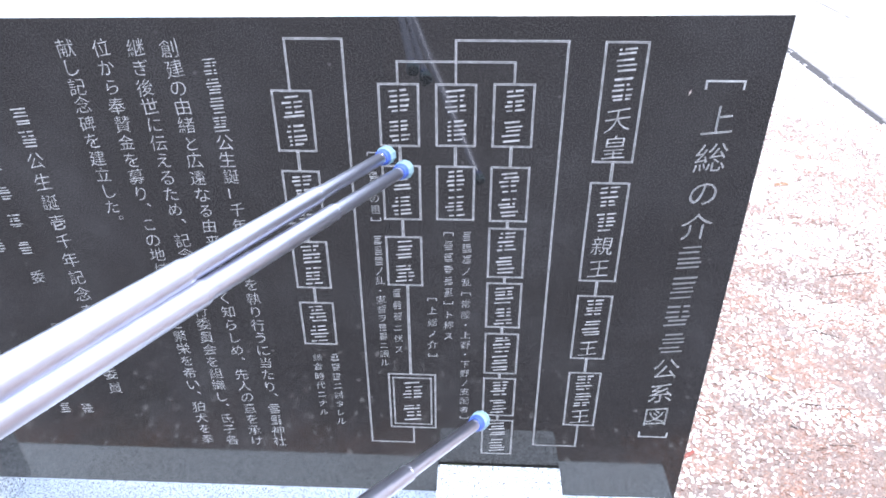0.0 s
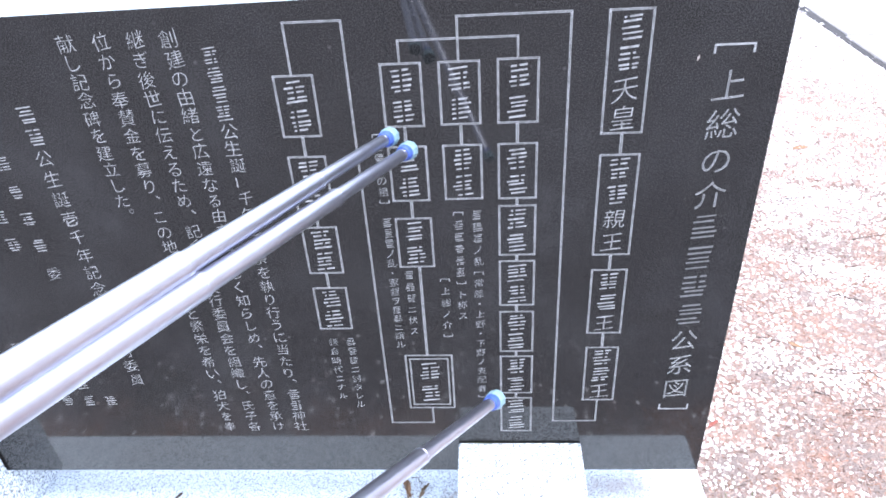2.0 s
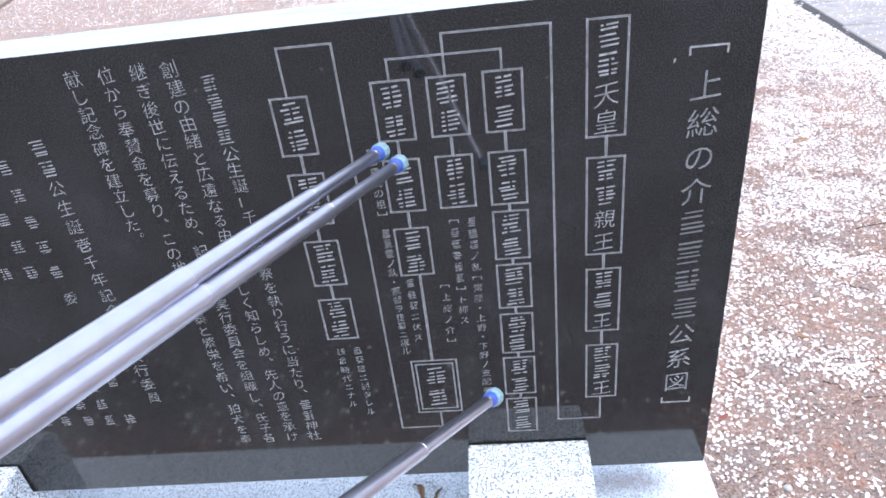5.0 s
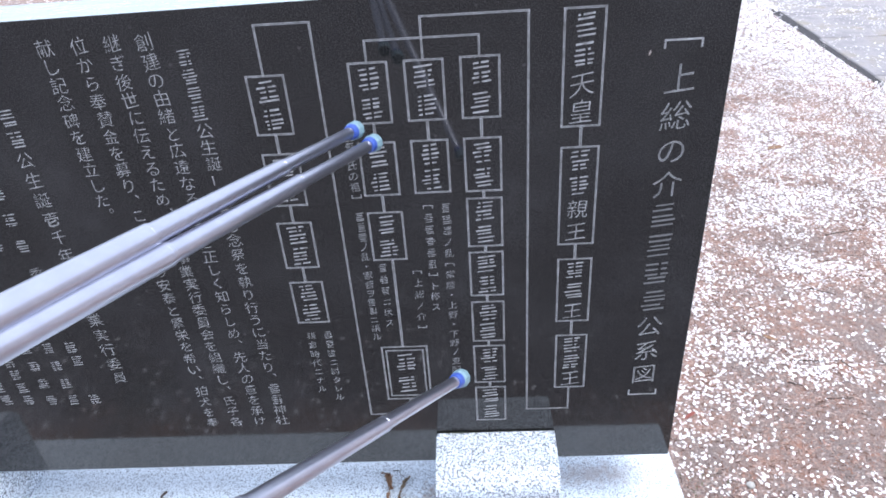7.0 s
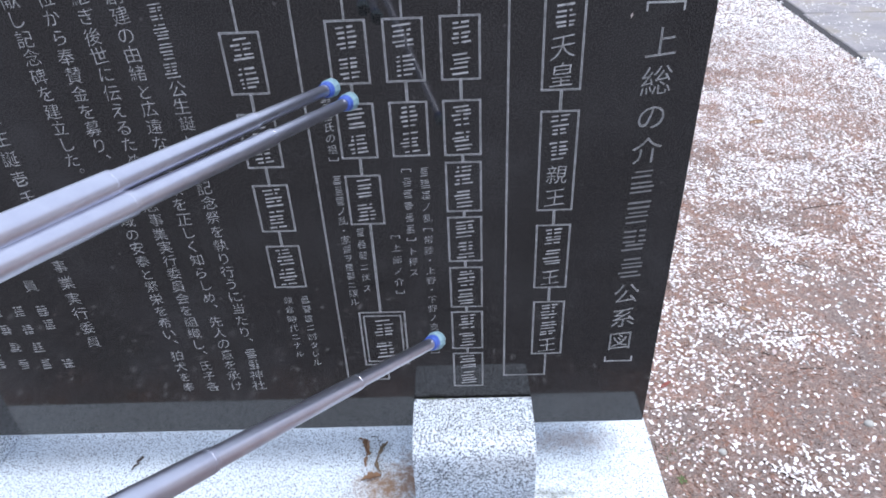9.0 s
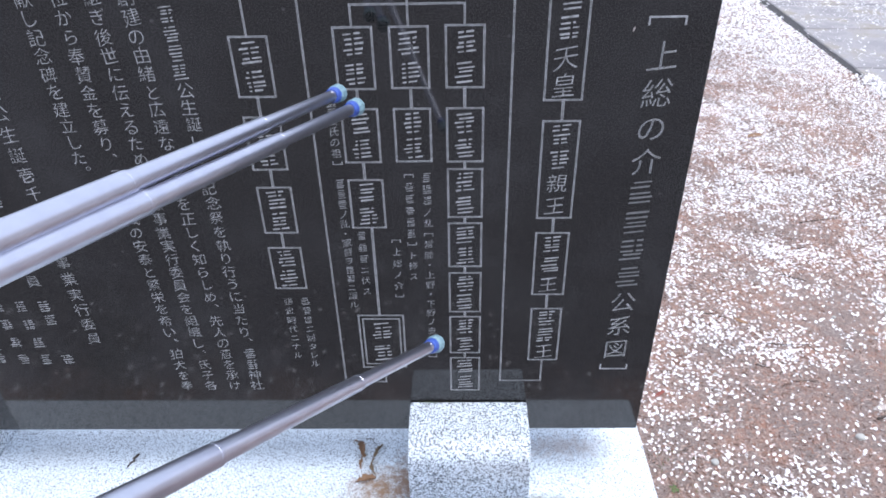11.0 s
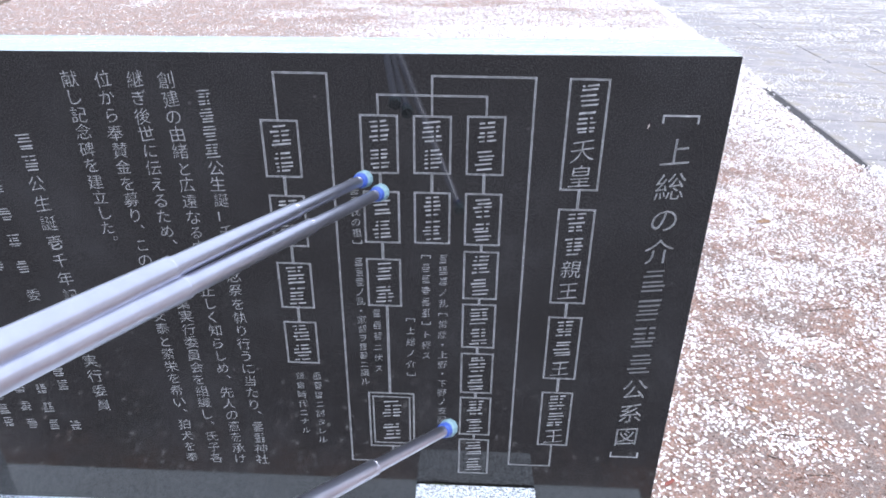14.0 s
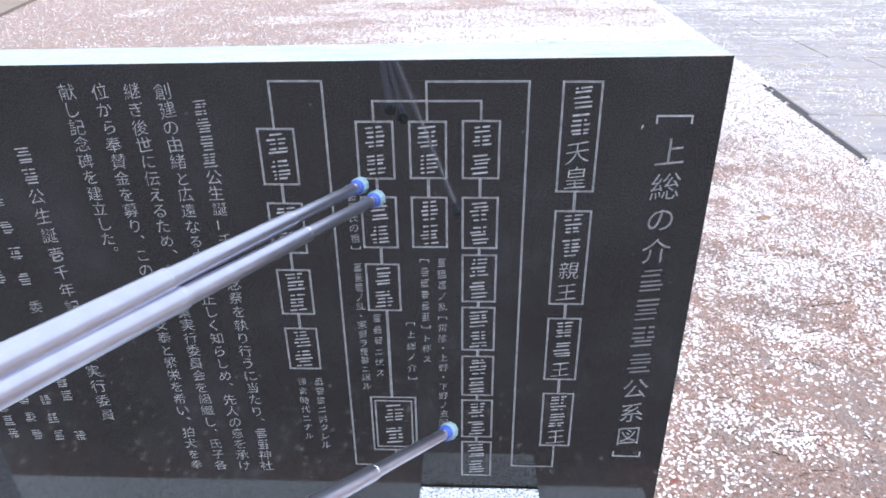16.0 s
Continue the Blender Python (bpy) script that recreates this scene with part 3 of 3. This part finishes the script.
twig(((-1.075, 0.040, PLINTH_Z + 0.003), (-1.087, 0.010, PLINTH_Z + 0.003)), 0.0042, "short dark twig stub lying on the granite plinth")


def leaf(x, y, z, length, width, turn, mat, label, curl=0.25):
    b = bmesh.new()
    rows_ = []
    for k in range(9):
        s = k / 8
        w = width * math.sin(math.pi * min(1, s * 0.92 + 0.04)) ** 0.8 * (1 + 0.12 * math.sin(9 * s))
        u = (s - 0.5) * length
        rows_.append([b.verts.new((u, v * w / 2, 0.0015 + curl * (abs(v) * w / 2) + 0.1 * curl * length * s * s)) for v in (-1, -0.5, 0, 0.5, 1)])
    for p, q in zip(rows_, rows_[1:]):
        for k in range(4):
            f = b.faces.new((p[k], p[k + 1], q[k + 1], q[k]))
            f.smooth = True
    ext = bmesh.ops.extrude_face_region(b, geom=list(b.faces))
    bmesh.ops.translate(b, verts=[v for v in ext["geom"] if isinstance(v, bmesh.types.BMVert)], vec=(0, 0, 0.0006))
    ob = part("fallen_leaf", b, mat)
    ob.matrix_world = pose(x, y, z, 0, 0, turn)
    return tagged(ob, label, "leaf")


leaf(0.254, 0.536, 0.0, 0.045, 0.013, 35, RED_LEAF, "small red fallen leaf on the soil")
leaf(0.90, 0.475, 0.0, 0.075, 0.022, 10, PALE_LEAF, "curled pale withered leaf among petals", 0.5)
leaf(0.62, 0.88, 0.0, 0.05, 0.02, -40, DEAD_LEAF, "small brown dead leaf on the soil")
leaf(1.25, 2.45, 0.0, 0.09, 0.045, 15, DEAD_LEAF, "flat brown dead leaf on the soil")
def shrivelled(x, y, length, width, turn, mat, label, seed):
    """A dried leaf, torn along its rim, bent and twisted."""
    rnd = random.Random(seed)
    b = bmesh.new()
    rows_ = []
    bend = rnd.uniform(-0.9, 0.9)
    for k in range(13):
        s = k / 12
        w = width * (0.25 + math.sin(math.pi * min(1, s * 0.9 + 0.06))) * 0.8
        u, side = (s - 0.5) * length, bend * length * (s - 0.5) ** 2
        tw = 0.9 * math.sin(5 * s + seed)
        row = []
        for v in (-1, -0.45, 0, 0.45, 1):
            e = v * w / 2 * (rnd.uniform(0.35, 1.25) if abs(v) == 1 else 1)
            row.append((u, side + e * math.cos(tw), abs(e) * 0.8 + e * math.sin(tw) * 0.6 + 0.004 * math.sin(3.1 * s) + rnd.uniform(0, 0.0012)))
        rows_.append(row)
    low = min(p[2] for r in rows_ for p in r)
    rows_ = [[b.verts.new((p[0], p[1], p[2] - low + 0.0002)) for p in r] for r in rows_]
    for p, q in zip(rows_, rows_[1:]):
        for k in range(4):
            b.faces.new((p[k], p[k + 1], q[k + 1], q[k]))
    ext = bmesh.ops.extrude_face_region(b, geom=list(b.faces))
    bmesh.ops.translate(b, verts=[v for v in ext["geom"] if isinstance(v, bmesh.types.BMVert)], vec=(0, 0, 0.0006))
    ob = part("fallen_leaf", b, mat)
    ob.matrix_world = pose(x, y, PLINTH_Z, 0, 0, turn)
    return tagged(ob, label, "leaf")


shrivelled(-0.577, 0.060, 0.042, 0.020, 100, DEAD_LEAF, "shrivelled brown leaf stuck on the granite plinth", 3)
shrivelled(-0.588, 0.080, 0.022, 0.012, 150, DEAD_LEAF, "torn scrap of brown leaf on the granite plinth", 5)
shrivelled(-0.575, 0.028, 0.040, 0.011, 80, DEAD_LEAF, "thin shrivelled brown leaf stuck on the granite plinth", 8)
shrivelled(-0.542, 0.052, 0.052, 0.011, 66, OLIVE_LEAF, "shrivelled olive-brown leaf stuck on the granite plinth", 11)
shrivelled(-0.551, 0.012, 0.046, 0.012, 100, OLIVE_LEAF, "shrivelled olive-brown leaf stuck on the granite plinth", 14)
shrivelled(-0.560, -0.022, 0.045, 0.018, 15, DEAD_LEAF, "shrivelled brown leaf stuck on the granite plinth", 17)


twig(((0.14, 0.272, 0.002), (0.215, 0.262, 0.002)), 0.002, "pale pink withered blossom stalk on the soil", PALE_LEAF)


def sprig(x, y):
    """A low weed of a few pointed leaves."""
    root = new("weed_sprig")
    root.location = (x, y, 0)
    tagged(root, "tiny green weed sprig growing from the soil", "weed")
    rnd_ = random.Random(3)
    for k in range(7):
        q = bmesh.new()
        a, ln, wd_ = math.tau * k / 7 + rnd_.uniform(-0.3, 0.3), rnd_.uniform(0.010, 0.018), rnd_.uniform(0.003, 0.005)
        d_, n_ = Vector((math.cos(a), math.sin(a), 0)), Vector((-math.sin(a), math.cos(a), 0))
        rows_ = [[q.verts.new(d_ * ln * t_ + n_ * wd_ * w_ * math.sin(math.pi * min(t_ + 0.05, 1)) + Vector((0, 0, 0.001 + ln * (0.55 * t_ - 0.35 * t_ * t_)))) for w_ in (-1, 0, 1)] for t_ in (0, 0.25, 0.5, 0.75, 1)]
        for p_, o_ in zip(rows_, rows_[1:]):
            for i_ in range(2):
                q.faces.new((p_[i_], p_[i_ + 1], o_[i_ + 1], o_[i_]))
        part("leaf", q, MOSS, root)


sprig(0.205, 0.19)
b = bmesh.new()
for k, (px, pz) in enumerate(((0, 0.006), (0.0022, 0.001), (0.0008, -0.006), (-0.0018, 0.0))):
    b.verts.new((px, -0.0012 - 0.0006 * (k % 2), pz))
b.verts.ensure_lookup_table()
b.faces.new(list(b.verts))
ext = bmesh.ops.extrude_face_region(b, geom=list(b.faces))
bmesh.ops.translate(b, verts=[v for v in ext["geom"] if isinstance(v, bmesh.types.BMVert)], vec=(0, 0.0007, 0))
speck = part("petal_scrap", b, PALE_LEAF)
speck.matrix_world = pose(-0.114, 0, 1.249, 0, 18, 0) @ Matrix.Scale(0.75, 4)
tagged(speck, "withered petal scrap stuck to the black slab", "petal")


def pebble(x, y, r):
    b = bmesh.new()
    bmesh.ops.create_icosphere(b, subdivisions=2, radius=r)
    for v in b.verts:
        v.co *= 1 + 0.35 * noise.noise(v.co * (0.9 / r) + Vector((x * 31, y * 17, 0)))
        v.co.z *= 0.6
    for f in b.faces:
        f.smooth = True
    ob = part("pebble", b, PEBBLE)
    ob.location = (x, y, r * 0.4)
    return tagged(ob, "small pale grey rounded pebble on the soil", "pebble")


for x, y, r in ((0.774, 0.365, 0.012), (0.339, 0.277, 0.011), (0.95, 0.9, 0.007), (0.45, 0.62, 0.006), (1.5, 1.3, 0.008)):
    pebble(x, y, r)

rng = np.random.default_rng(7)


def field(x, y, scale, off):
    """A smooth random field between about 0 and 1."""
    s = np.zeros_like(x)
    for k in range(9):
        a = 2.4 * k + off
        f = scale * (0.6 + 0.35 * k)
        s += np.sin(f * (x * np.cos(a) + y * np.sin(a)) + 1.7 * k * k + off) / (1 + 0.25 * k)
    return 0.5 + s / 6.0


def scatter(x0, x1, y0, y1, per_m2, chance):
    n = int((x1 - x0) * (y1 - y0) * per_m2)
    x, y = rng.uniform(x0, x1, n), rng.uniform(y0, y1, n)
    keep = rng.random(n) < chance(x, y)
    return x[keep], y[keep]


def petals_at(x, y, z, size, tilt):
    """Petals of two folded quads each."""
    n = len(x)
    shape = np.array([(-0.5, 0, 0.0), (-0.12, 0.36, 0.16), (0.42, 0.27, 0.10), (0.5, 0, 0.02), (0.42, -0.27, 0.10), (-0.12, -0.36, 0.16)])
    L = size * rng.uniform(0.6, 1.3, n)
    a = rng.uniform(0, math.tau, n)
    tx, ty = rng.normal(0, tilt, n), rng.normal(0, tilt, n)
    curl = rng.uniform(-0.3, 0.8, n)
    wid = rng.uniform(0.6, 1.15, n)
    u = shape[None, :, 0] * L[:, None]
    v = shape[None, :, 1] * (L * wid)[:, None]
    w = shape[None, :, 2] * (L * curl)[:, None] + u * tx[:, None] + v * ty[:, None]
    w = w - w.min(axis=1, keepdims=True) + 0.0006
    px = x[:, None] + u * np.cos(a)[:, None] - v * np.sin(a)[:, None]
    py = y[:, None] + u * np.sin(a)[:, None] + v * np.cos(a)[:, None]
    verts = np.stack([px, py, w + np.asarray(z).reshape(-1, 1)], axis=2).reshape(-1, 3)
    base = np.arange(n)[:, None] * 6
    faces = np.concatenate([base + np.array([0, 3, 2, 1]), base + np.array([0, 5, 4, 3])], axis=0)
    return verts, faces


def pave_edge(y):
    return 2.077 + 0.062 * y


def near_chance(x, y):
    d = np.clip(0.20 + 0.50 * (y - 0.30) + 0.14 * (x - 0.3), 0.10, 0.78)
    clump = np.clip((0.45 * field(x, y, 7.0, 0.3) + 0.30 * field(x, y, 22.0, 1.9) + 0.25 * field(x, y, 48.0, 4.2) - 0.34) * 3.6, 0.13, 1.25)
    edge = np.exp(-np.abs(pave_edge(y) - 0.16 - x) / 0.20) * np.clip(y - 1.0, 0, 1) + 0.5 * np.clip(y - 3.4, 0, 1)
    stop = pave_edge(y) - np.where((y > 3.34) & (y < 5.38), 0.036 - 0.03 * (np.sin(23 * y) * np.sin(9.7 * y + 1) > 0.55), -0.05)
    return np.where(x < stop, np.clip(d * clump + 0.9 * edge, 0, 1), 0)


def petal_object(name, arrays, label):
    v, f, off = [], [], 0
    for vv, ff in arrays:
        v.append(vv)
        f.append(ff + off)
        off += len(vv)
    ob = new(name, tri_mesh(name, np.concatenate(v), np.concatenate(f), PETAL))
    return tagged(ob, label, "petals", kind="stuff")


sets = []
x, y = scatter(0.06, 2.6, -0.6, 4.2, 16000, near_chance)
sets.append(petals_at(x, y, np.where(x > pave_edge(y) - 0.01, 0.017, 0.0), 0.0106, 0.22))
x, y = scatter(-3.0, 3.2, 4.2, 9.0, 6500, lambda x, y: near_chance(x, y) * np.clip((x + 3.0 + 1.5 * (field(x, y, 3.0, 2.0) - 0.5)) / 3.6, 0.06, 1) * np.where(x < 0.3, np.clip(y - 4.2, 0, 1), 1))
sets.append(petals_at(x, y, np.where(x > pave_edge(y) - 0.01, 0.017, 0.0), 0.017, 0.25))
x, y = scatter(-9.2, 3.3, 7.6, 15.0, 3200, lambda x, y: np.where(x < pave_edge(y) + 0.05, np.clip((field(x * 0.6, y, 2.6, 1.1) - 0.30) * 1.8 + 0.2 * (x + 1.8), 0.10, 1.0), 0))
sets.append(petals_at(x, y, np.zeros(len(x)), 0.018, 0.3))
x, y = scatter(-2.6, 0.6, -2.4, -0.24, 360, lambda x, y: np.clip(field(x, y, 5.0, 2.1), 0, 0.8) * np.where(y > -1.0, 1.0, 0.3))
sets.append(petals_at(x, y, np.zeros(len(x)), 0.0145, 0.2))
x, y = scatter(-6.0, 2.0, -5.0, 7.8, 330, lambda x, y: np.where((x > 0.05) & (y > -0.6) | (x > -1.92) & (x < 0.06) & (y > -0.24) & (y < 0.36) | (x > -2.6) & (x < 0.6) & (y > -2.4) & (y < -0.24), 0, np.clip(field(x, y, 3.0, 8.0), 0.1, 0.9)))
sets.append(petals_at(x, y, np.zeros(len(x)), 0.0135, 0.22))
for cx, cy, spread, count in ((0.49, 0.20, 0.035, 55), (0.53, 0.17, 0.02, 25), (0.62, 0.24, 0.05, 30), (0.9, 1.31, 0.07, 160), (1.36, 1.65, 0.09, 200), (0.90, 0.46, 0.03, 30), (0.70, 0.70, 0.06, 120)):
    x, y = rng.normal(cx, spread, count), rng.normal(cy, spread * 0.7, count)
    sets.append(petals_at(x, y, rng.uniform(0, 0.004, count), 0.0108, 0.35))
# petals heaped against the silted edge of the path
for ya, yb, count in ((5.5, 12.5, 9000), (2.2, 3.36, 1500)):
    y = rng.uniform(ya, yb, count)
    off = rng.normal(-0.005, 0.03, count)
    sets.append(petals_at(pave_edge(y) + off, y, np.where(off > 0, 0.017, rng.uniform(0.0, 0.016, count)), 0.017, 0.4))
petal_object("fallen_petals", sets, "thousands of pale pink-white blossom petals scattered over soil")

sets = []
PZ = 0.017


def pave_chance(x, y):
    drift = np.clip((0.6 * field(x * 0.45, y, 5.0, 4.0) + 0.4 * field(x * 0.35, y * 1.2, 14.0, 2.2) - 0.42) * 3.4, 0.04, 1.0)
    return np.where(x > pave_edge(y) + 0.03, np.clip(drift * (0.25 + 0.16 * (y - 3.5)), 0.02, 0.95), 0)


x, y = scatter(2.2, 7.0, 1.0, 8.0, 2200, pave_chance)
sets.append(petals_at(x, y, np.full(len(x), PZ), 0.016, 0.08))
x, y = scatter(2.6, 9.0, 8.0, 16.0, 1500, pave_chance)
sets.append(petals_at(x, y, np.full(len(x), PZ), 0.024, 0.1))
petal_object("petals_on_path", sets, "pale blossom petals lying flat on grey flagstones")

# brown blossom stalks and sepals between the petals
x, y = scatter(0.06, 2.5, -0.6, 4.0, 8000, lambda x, y: np.where(x < pave_edge(y), np.clip(field(x, y, 4.0, 5.0) * 0.9, 0.1, 0.9), 0))
n = len(x)
L, a = 0.004 + 0.022 * rng.random(n) ** 2.2, rng.uniform(0, math.tau, n)
wd = rng.uniform(0.0005, 0.0012, n)
dx, dy = np.cos(a) * L / 2, np.sin(a) * L / 2
ox, oy = -np.sin(a) * wd, np.cos(a) * wd
zz = rng.uniform(0.001, 0.005, n)
tri = np.stack([np.stack([x - dx + ox, y - dy + oy, zz * 0.4], 1), np.stack([x - dx - ox, y - dy - oy, zz * 0.4], 1),
                np.stack([x + dx - ox, y + dy - oy, zz * 0.5], 1), np.stack([x + dx + ox, y + dy + oy, zz * 0.5], 1), np.stack([x, y, zz + 0.0015], 1)], 1).reshape(-1, 3)
base = np.arange(n)[:, None] * 5
fc = np.concatenate([base + np.array(q) for q in ((0, 1, 4), (1, 2, 4), (2, 3, 4), (3, 0, 4))], 0)
sepals = new("blossom_stalks", tri_mesh("blossom_stalks", tri, fc, SEPAL))
tagged(sepals, "brown blossom stalks and sepals scattered between the petals", "litter", kind="stuff")

# reddish bud scales in fibrous drifts
x, y = scatter(0.06, 2.3, -0.6, 3.6, 15000, lambda x, y: np.where(x < pave_edge(y), np.clip((0.55 * field(x, y, 5.0, 9.0) + 0.45 * field(x, y, 17.0, 3.3) - 0.42) * 2.6, 0.06, 0.75), 0))
n = len(x)
L, a = 0.004 + 0.012 * rng.random(n) ** 1.6, rng.normal(0.5, 0.9, n)
wd = rng.uniform(0.0005, 0.0013, n)
dx, dy = np.cos(a) * L / 2, np.sin(a) * L / 2
ox, oy = -np.sin(a) * wd, np.cos(a) * wd
zz = rng.uniform(0.001, 0.004, n)
tri = np.stack([np.stack([x - dx + ox, y - dy + oy, zz * 0.4], 1), np.stack([x - dx - ox, y - dy - oy, zz * 0.4], 1),
                np.stack([x + dx - ox, y + dy - oy, zz * 0.5], 1), np.stack([x + dx + ox, y + dy + oy, zz * 0.5], 1), np.stack([x, y, zz + 0.0012], 1)], 1).reshape(-1, 3)
base = np.arange(n)[:, None] * 5
fc = np.concatenate([base + np.array(q) for q in ((0, 1, 4), (1, 2, 4), (2, 3, 4), (3, 0, 4))], 0)
scales = new("bud_scales", tri_mesh("bud_scales", tri, fc, BUD_SCALE))
tagged(scales, "reddish-brown blossom bud scales drifted over the soil", "litter", kind="stuff")

# low moss along the foot of the plinth
x, y = scatter(0.056, 0.32, -0.4, 0.6, 9000, lambda x, y: np.clip((field(x, y, 12.0, 6.0) - 0.55) * 2.0, 0, 0.6) * np.clip(1.2 - (x - 0.056) * 5, 0, 1))
n = len(x)
a, hgt, wd = rng.uniform(0, math.tau, n), rng.uniform(0.004, 0.012, n), rng.uniform(0.001, 0.002, n)
tri = np.stack([np.stack([x - np.cos(a) * wd, y - np.sin(a) * wd, 0 * x], 1), np.stack([x + np.cos(a) * wd, y + np.sin(a) * wd, 0 * x], 1),
                np.stack([x + np.sin(a) * hgt * 0.7, y - np.cos(a) * hgt * 0.7, hgt], 1)], 1).reshape(-1, 3)
moss = new("moss_tufts", tri_mesh("moss_tufts", tri, np.arange(n * 3).reshape(-1, 3), MOSS))
tagged(moss, "short green moss tufts beside the granite plinth", "moss", kind="stuff")

# thin moss in the joint between block and slab
n = 260
x = np.concatenate([rng.normal(-0.415, 0.018, 170), rng.uniform(-0.45, -0.24, 90)])
y = rng.uniform(-0.007, -0.001, n)
a, hgt, wd = rng.uniform(0, math.tau, n), rng.uniform(0.002, 0.005, n), rng.uniform(0.0008, 0.0016, n)
tri = np.stack([np.stack([x - np.cos(a) * wd, y, 0 * x + 0.523], 1), np.stack([x + np.cos(a) * wd, y, 0 * x + 0.523], 1),
                np.stack([x + np.sin(a) * hgt * 0.6, y - 0.001, 0.525 + hgt], 1)], 1).reshape(-1, 3)
joint_moss = new("joint_moss", tri_mesh("joint_moss", tri, np.arange(n * 3).reshape(-1, 3), MOSS))
tagged(joint_moss, "thin green moss growing in the joint above the granite block", "moss", kind="stuff")

# ---- flagstones, one piece each ----
stone_meshes = {}


def flagstone(wide, deep):
    key = (round(wide, 2), round(deep, 2))
    if key not in stone_meshes:
        b = bmesh.new()
        x0, x1, y0, y1, z1, c = 0.007, wide - 0.007, 0.010, deep - 0.010, 0.016, 0.006
        lo = [b.verts.new(p) for p in ((x0, y0, 0.0), (x1, y0, 0.0), (x1, y1, 0.0), (x0, y1, 0.0))]
        mi = [b.verts.new((v.co.x, v.co.y, z1 - c)) for v in lo]
        hi = [b.verts.new(p) for p in ((x0 + c, y0 + c, z1), (x1 - c, y0 + c, z1), (x1 - c, y1 - c, z1), (x0 + c, y1 - c, z1))]
        for u, w in ((lo, mi), (mi, hi)):
            for k in range(4):
                b.faces.new((u[k], u[(k + 1) % 4], w[(k + 1) % 4], w[k]))
        b.faces.new(hi)
        stone_meshes[key] = mesh_of("flagstone", b, FLAG)
    return stone_meshes[key]


rnd = random.Random(11)
yy, row = -2.6, 0
while yy < 20.0:
    deep = (0.78, 0.62, 0.96)[row % 3]
    xx = 0.0
    first = True
    while xx < 6.6:
        wide = (0.75, 1.1, 1.45)[rnd.randrange(3)]
        ob = new("flagstone", flagstone(wide, deep))
        ob.parent = pavement
        ob.location = (xx + (rnd.uniform(0, 0.03) if first and 3.0 < yy < 5.5 else 0), yy, rnd.uniform(-0.003, 0.0))
        first = False
        xx += wide
    yy += deep
    row += 1
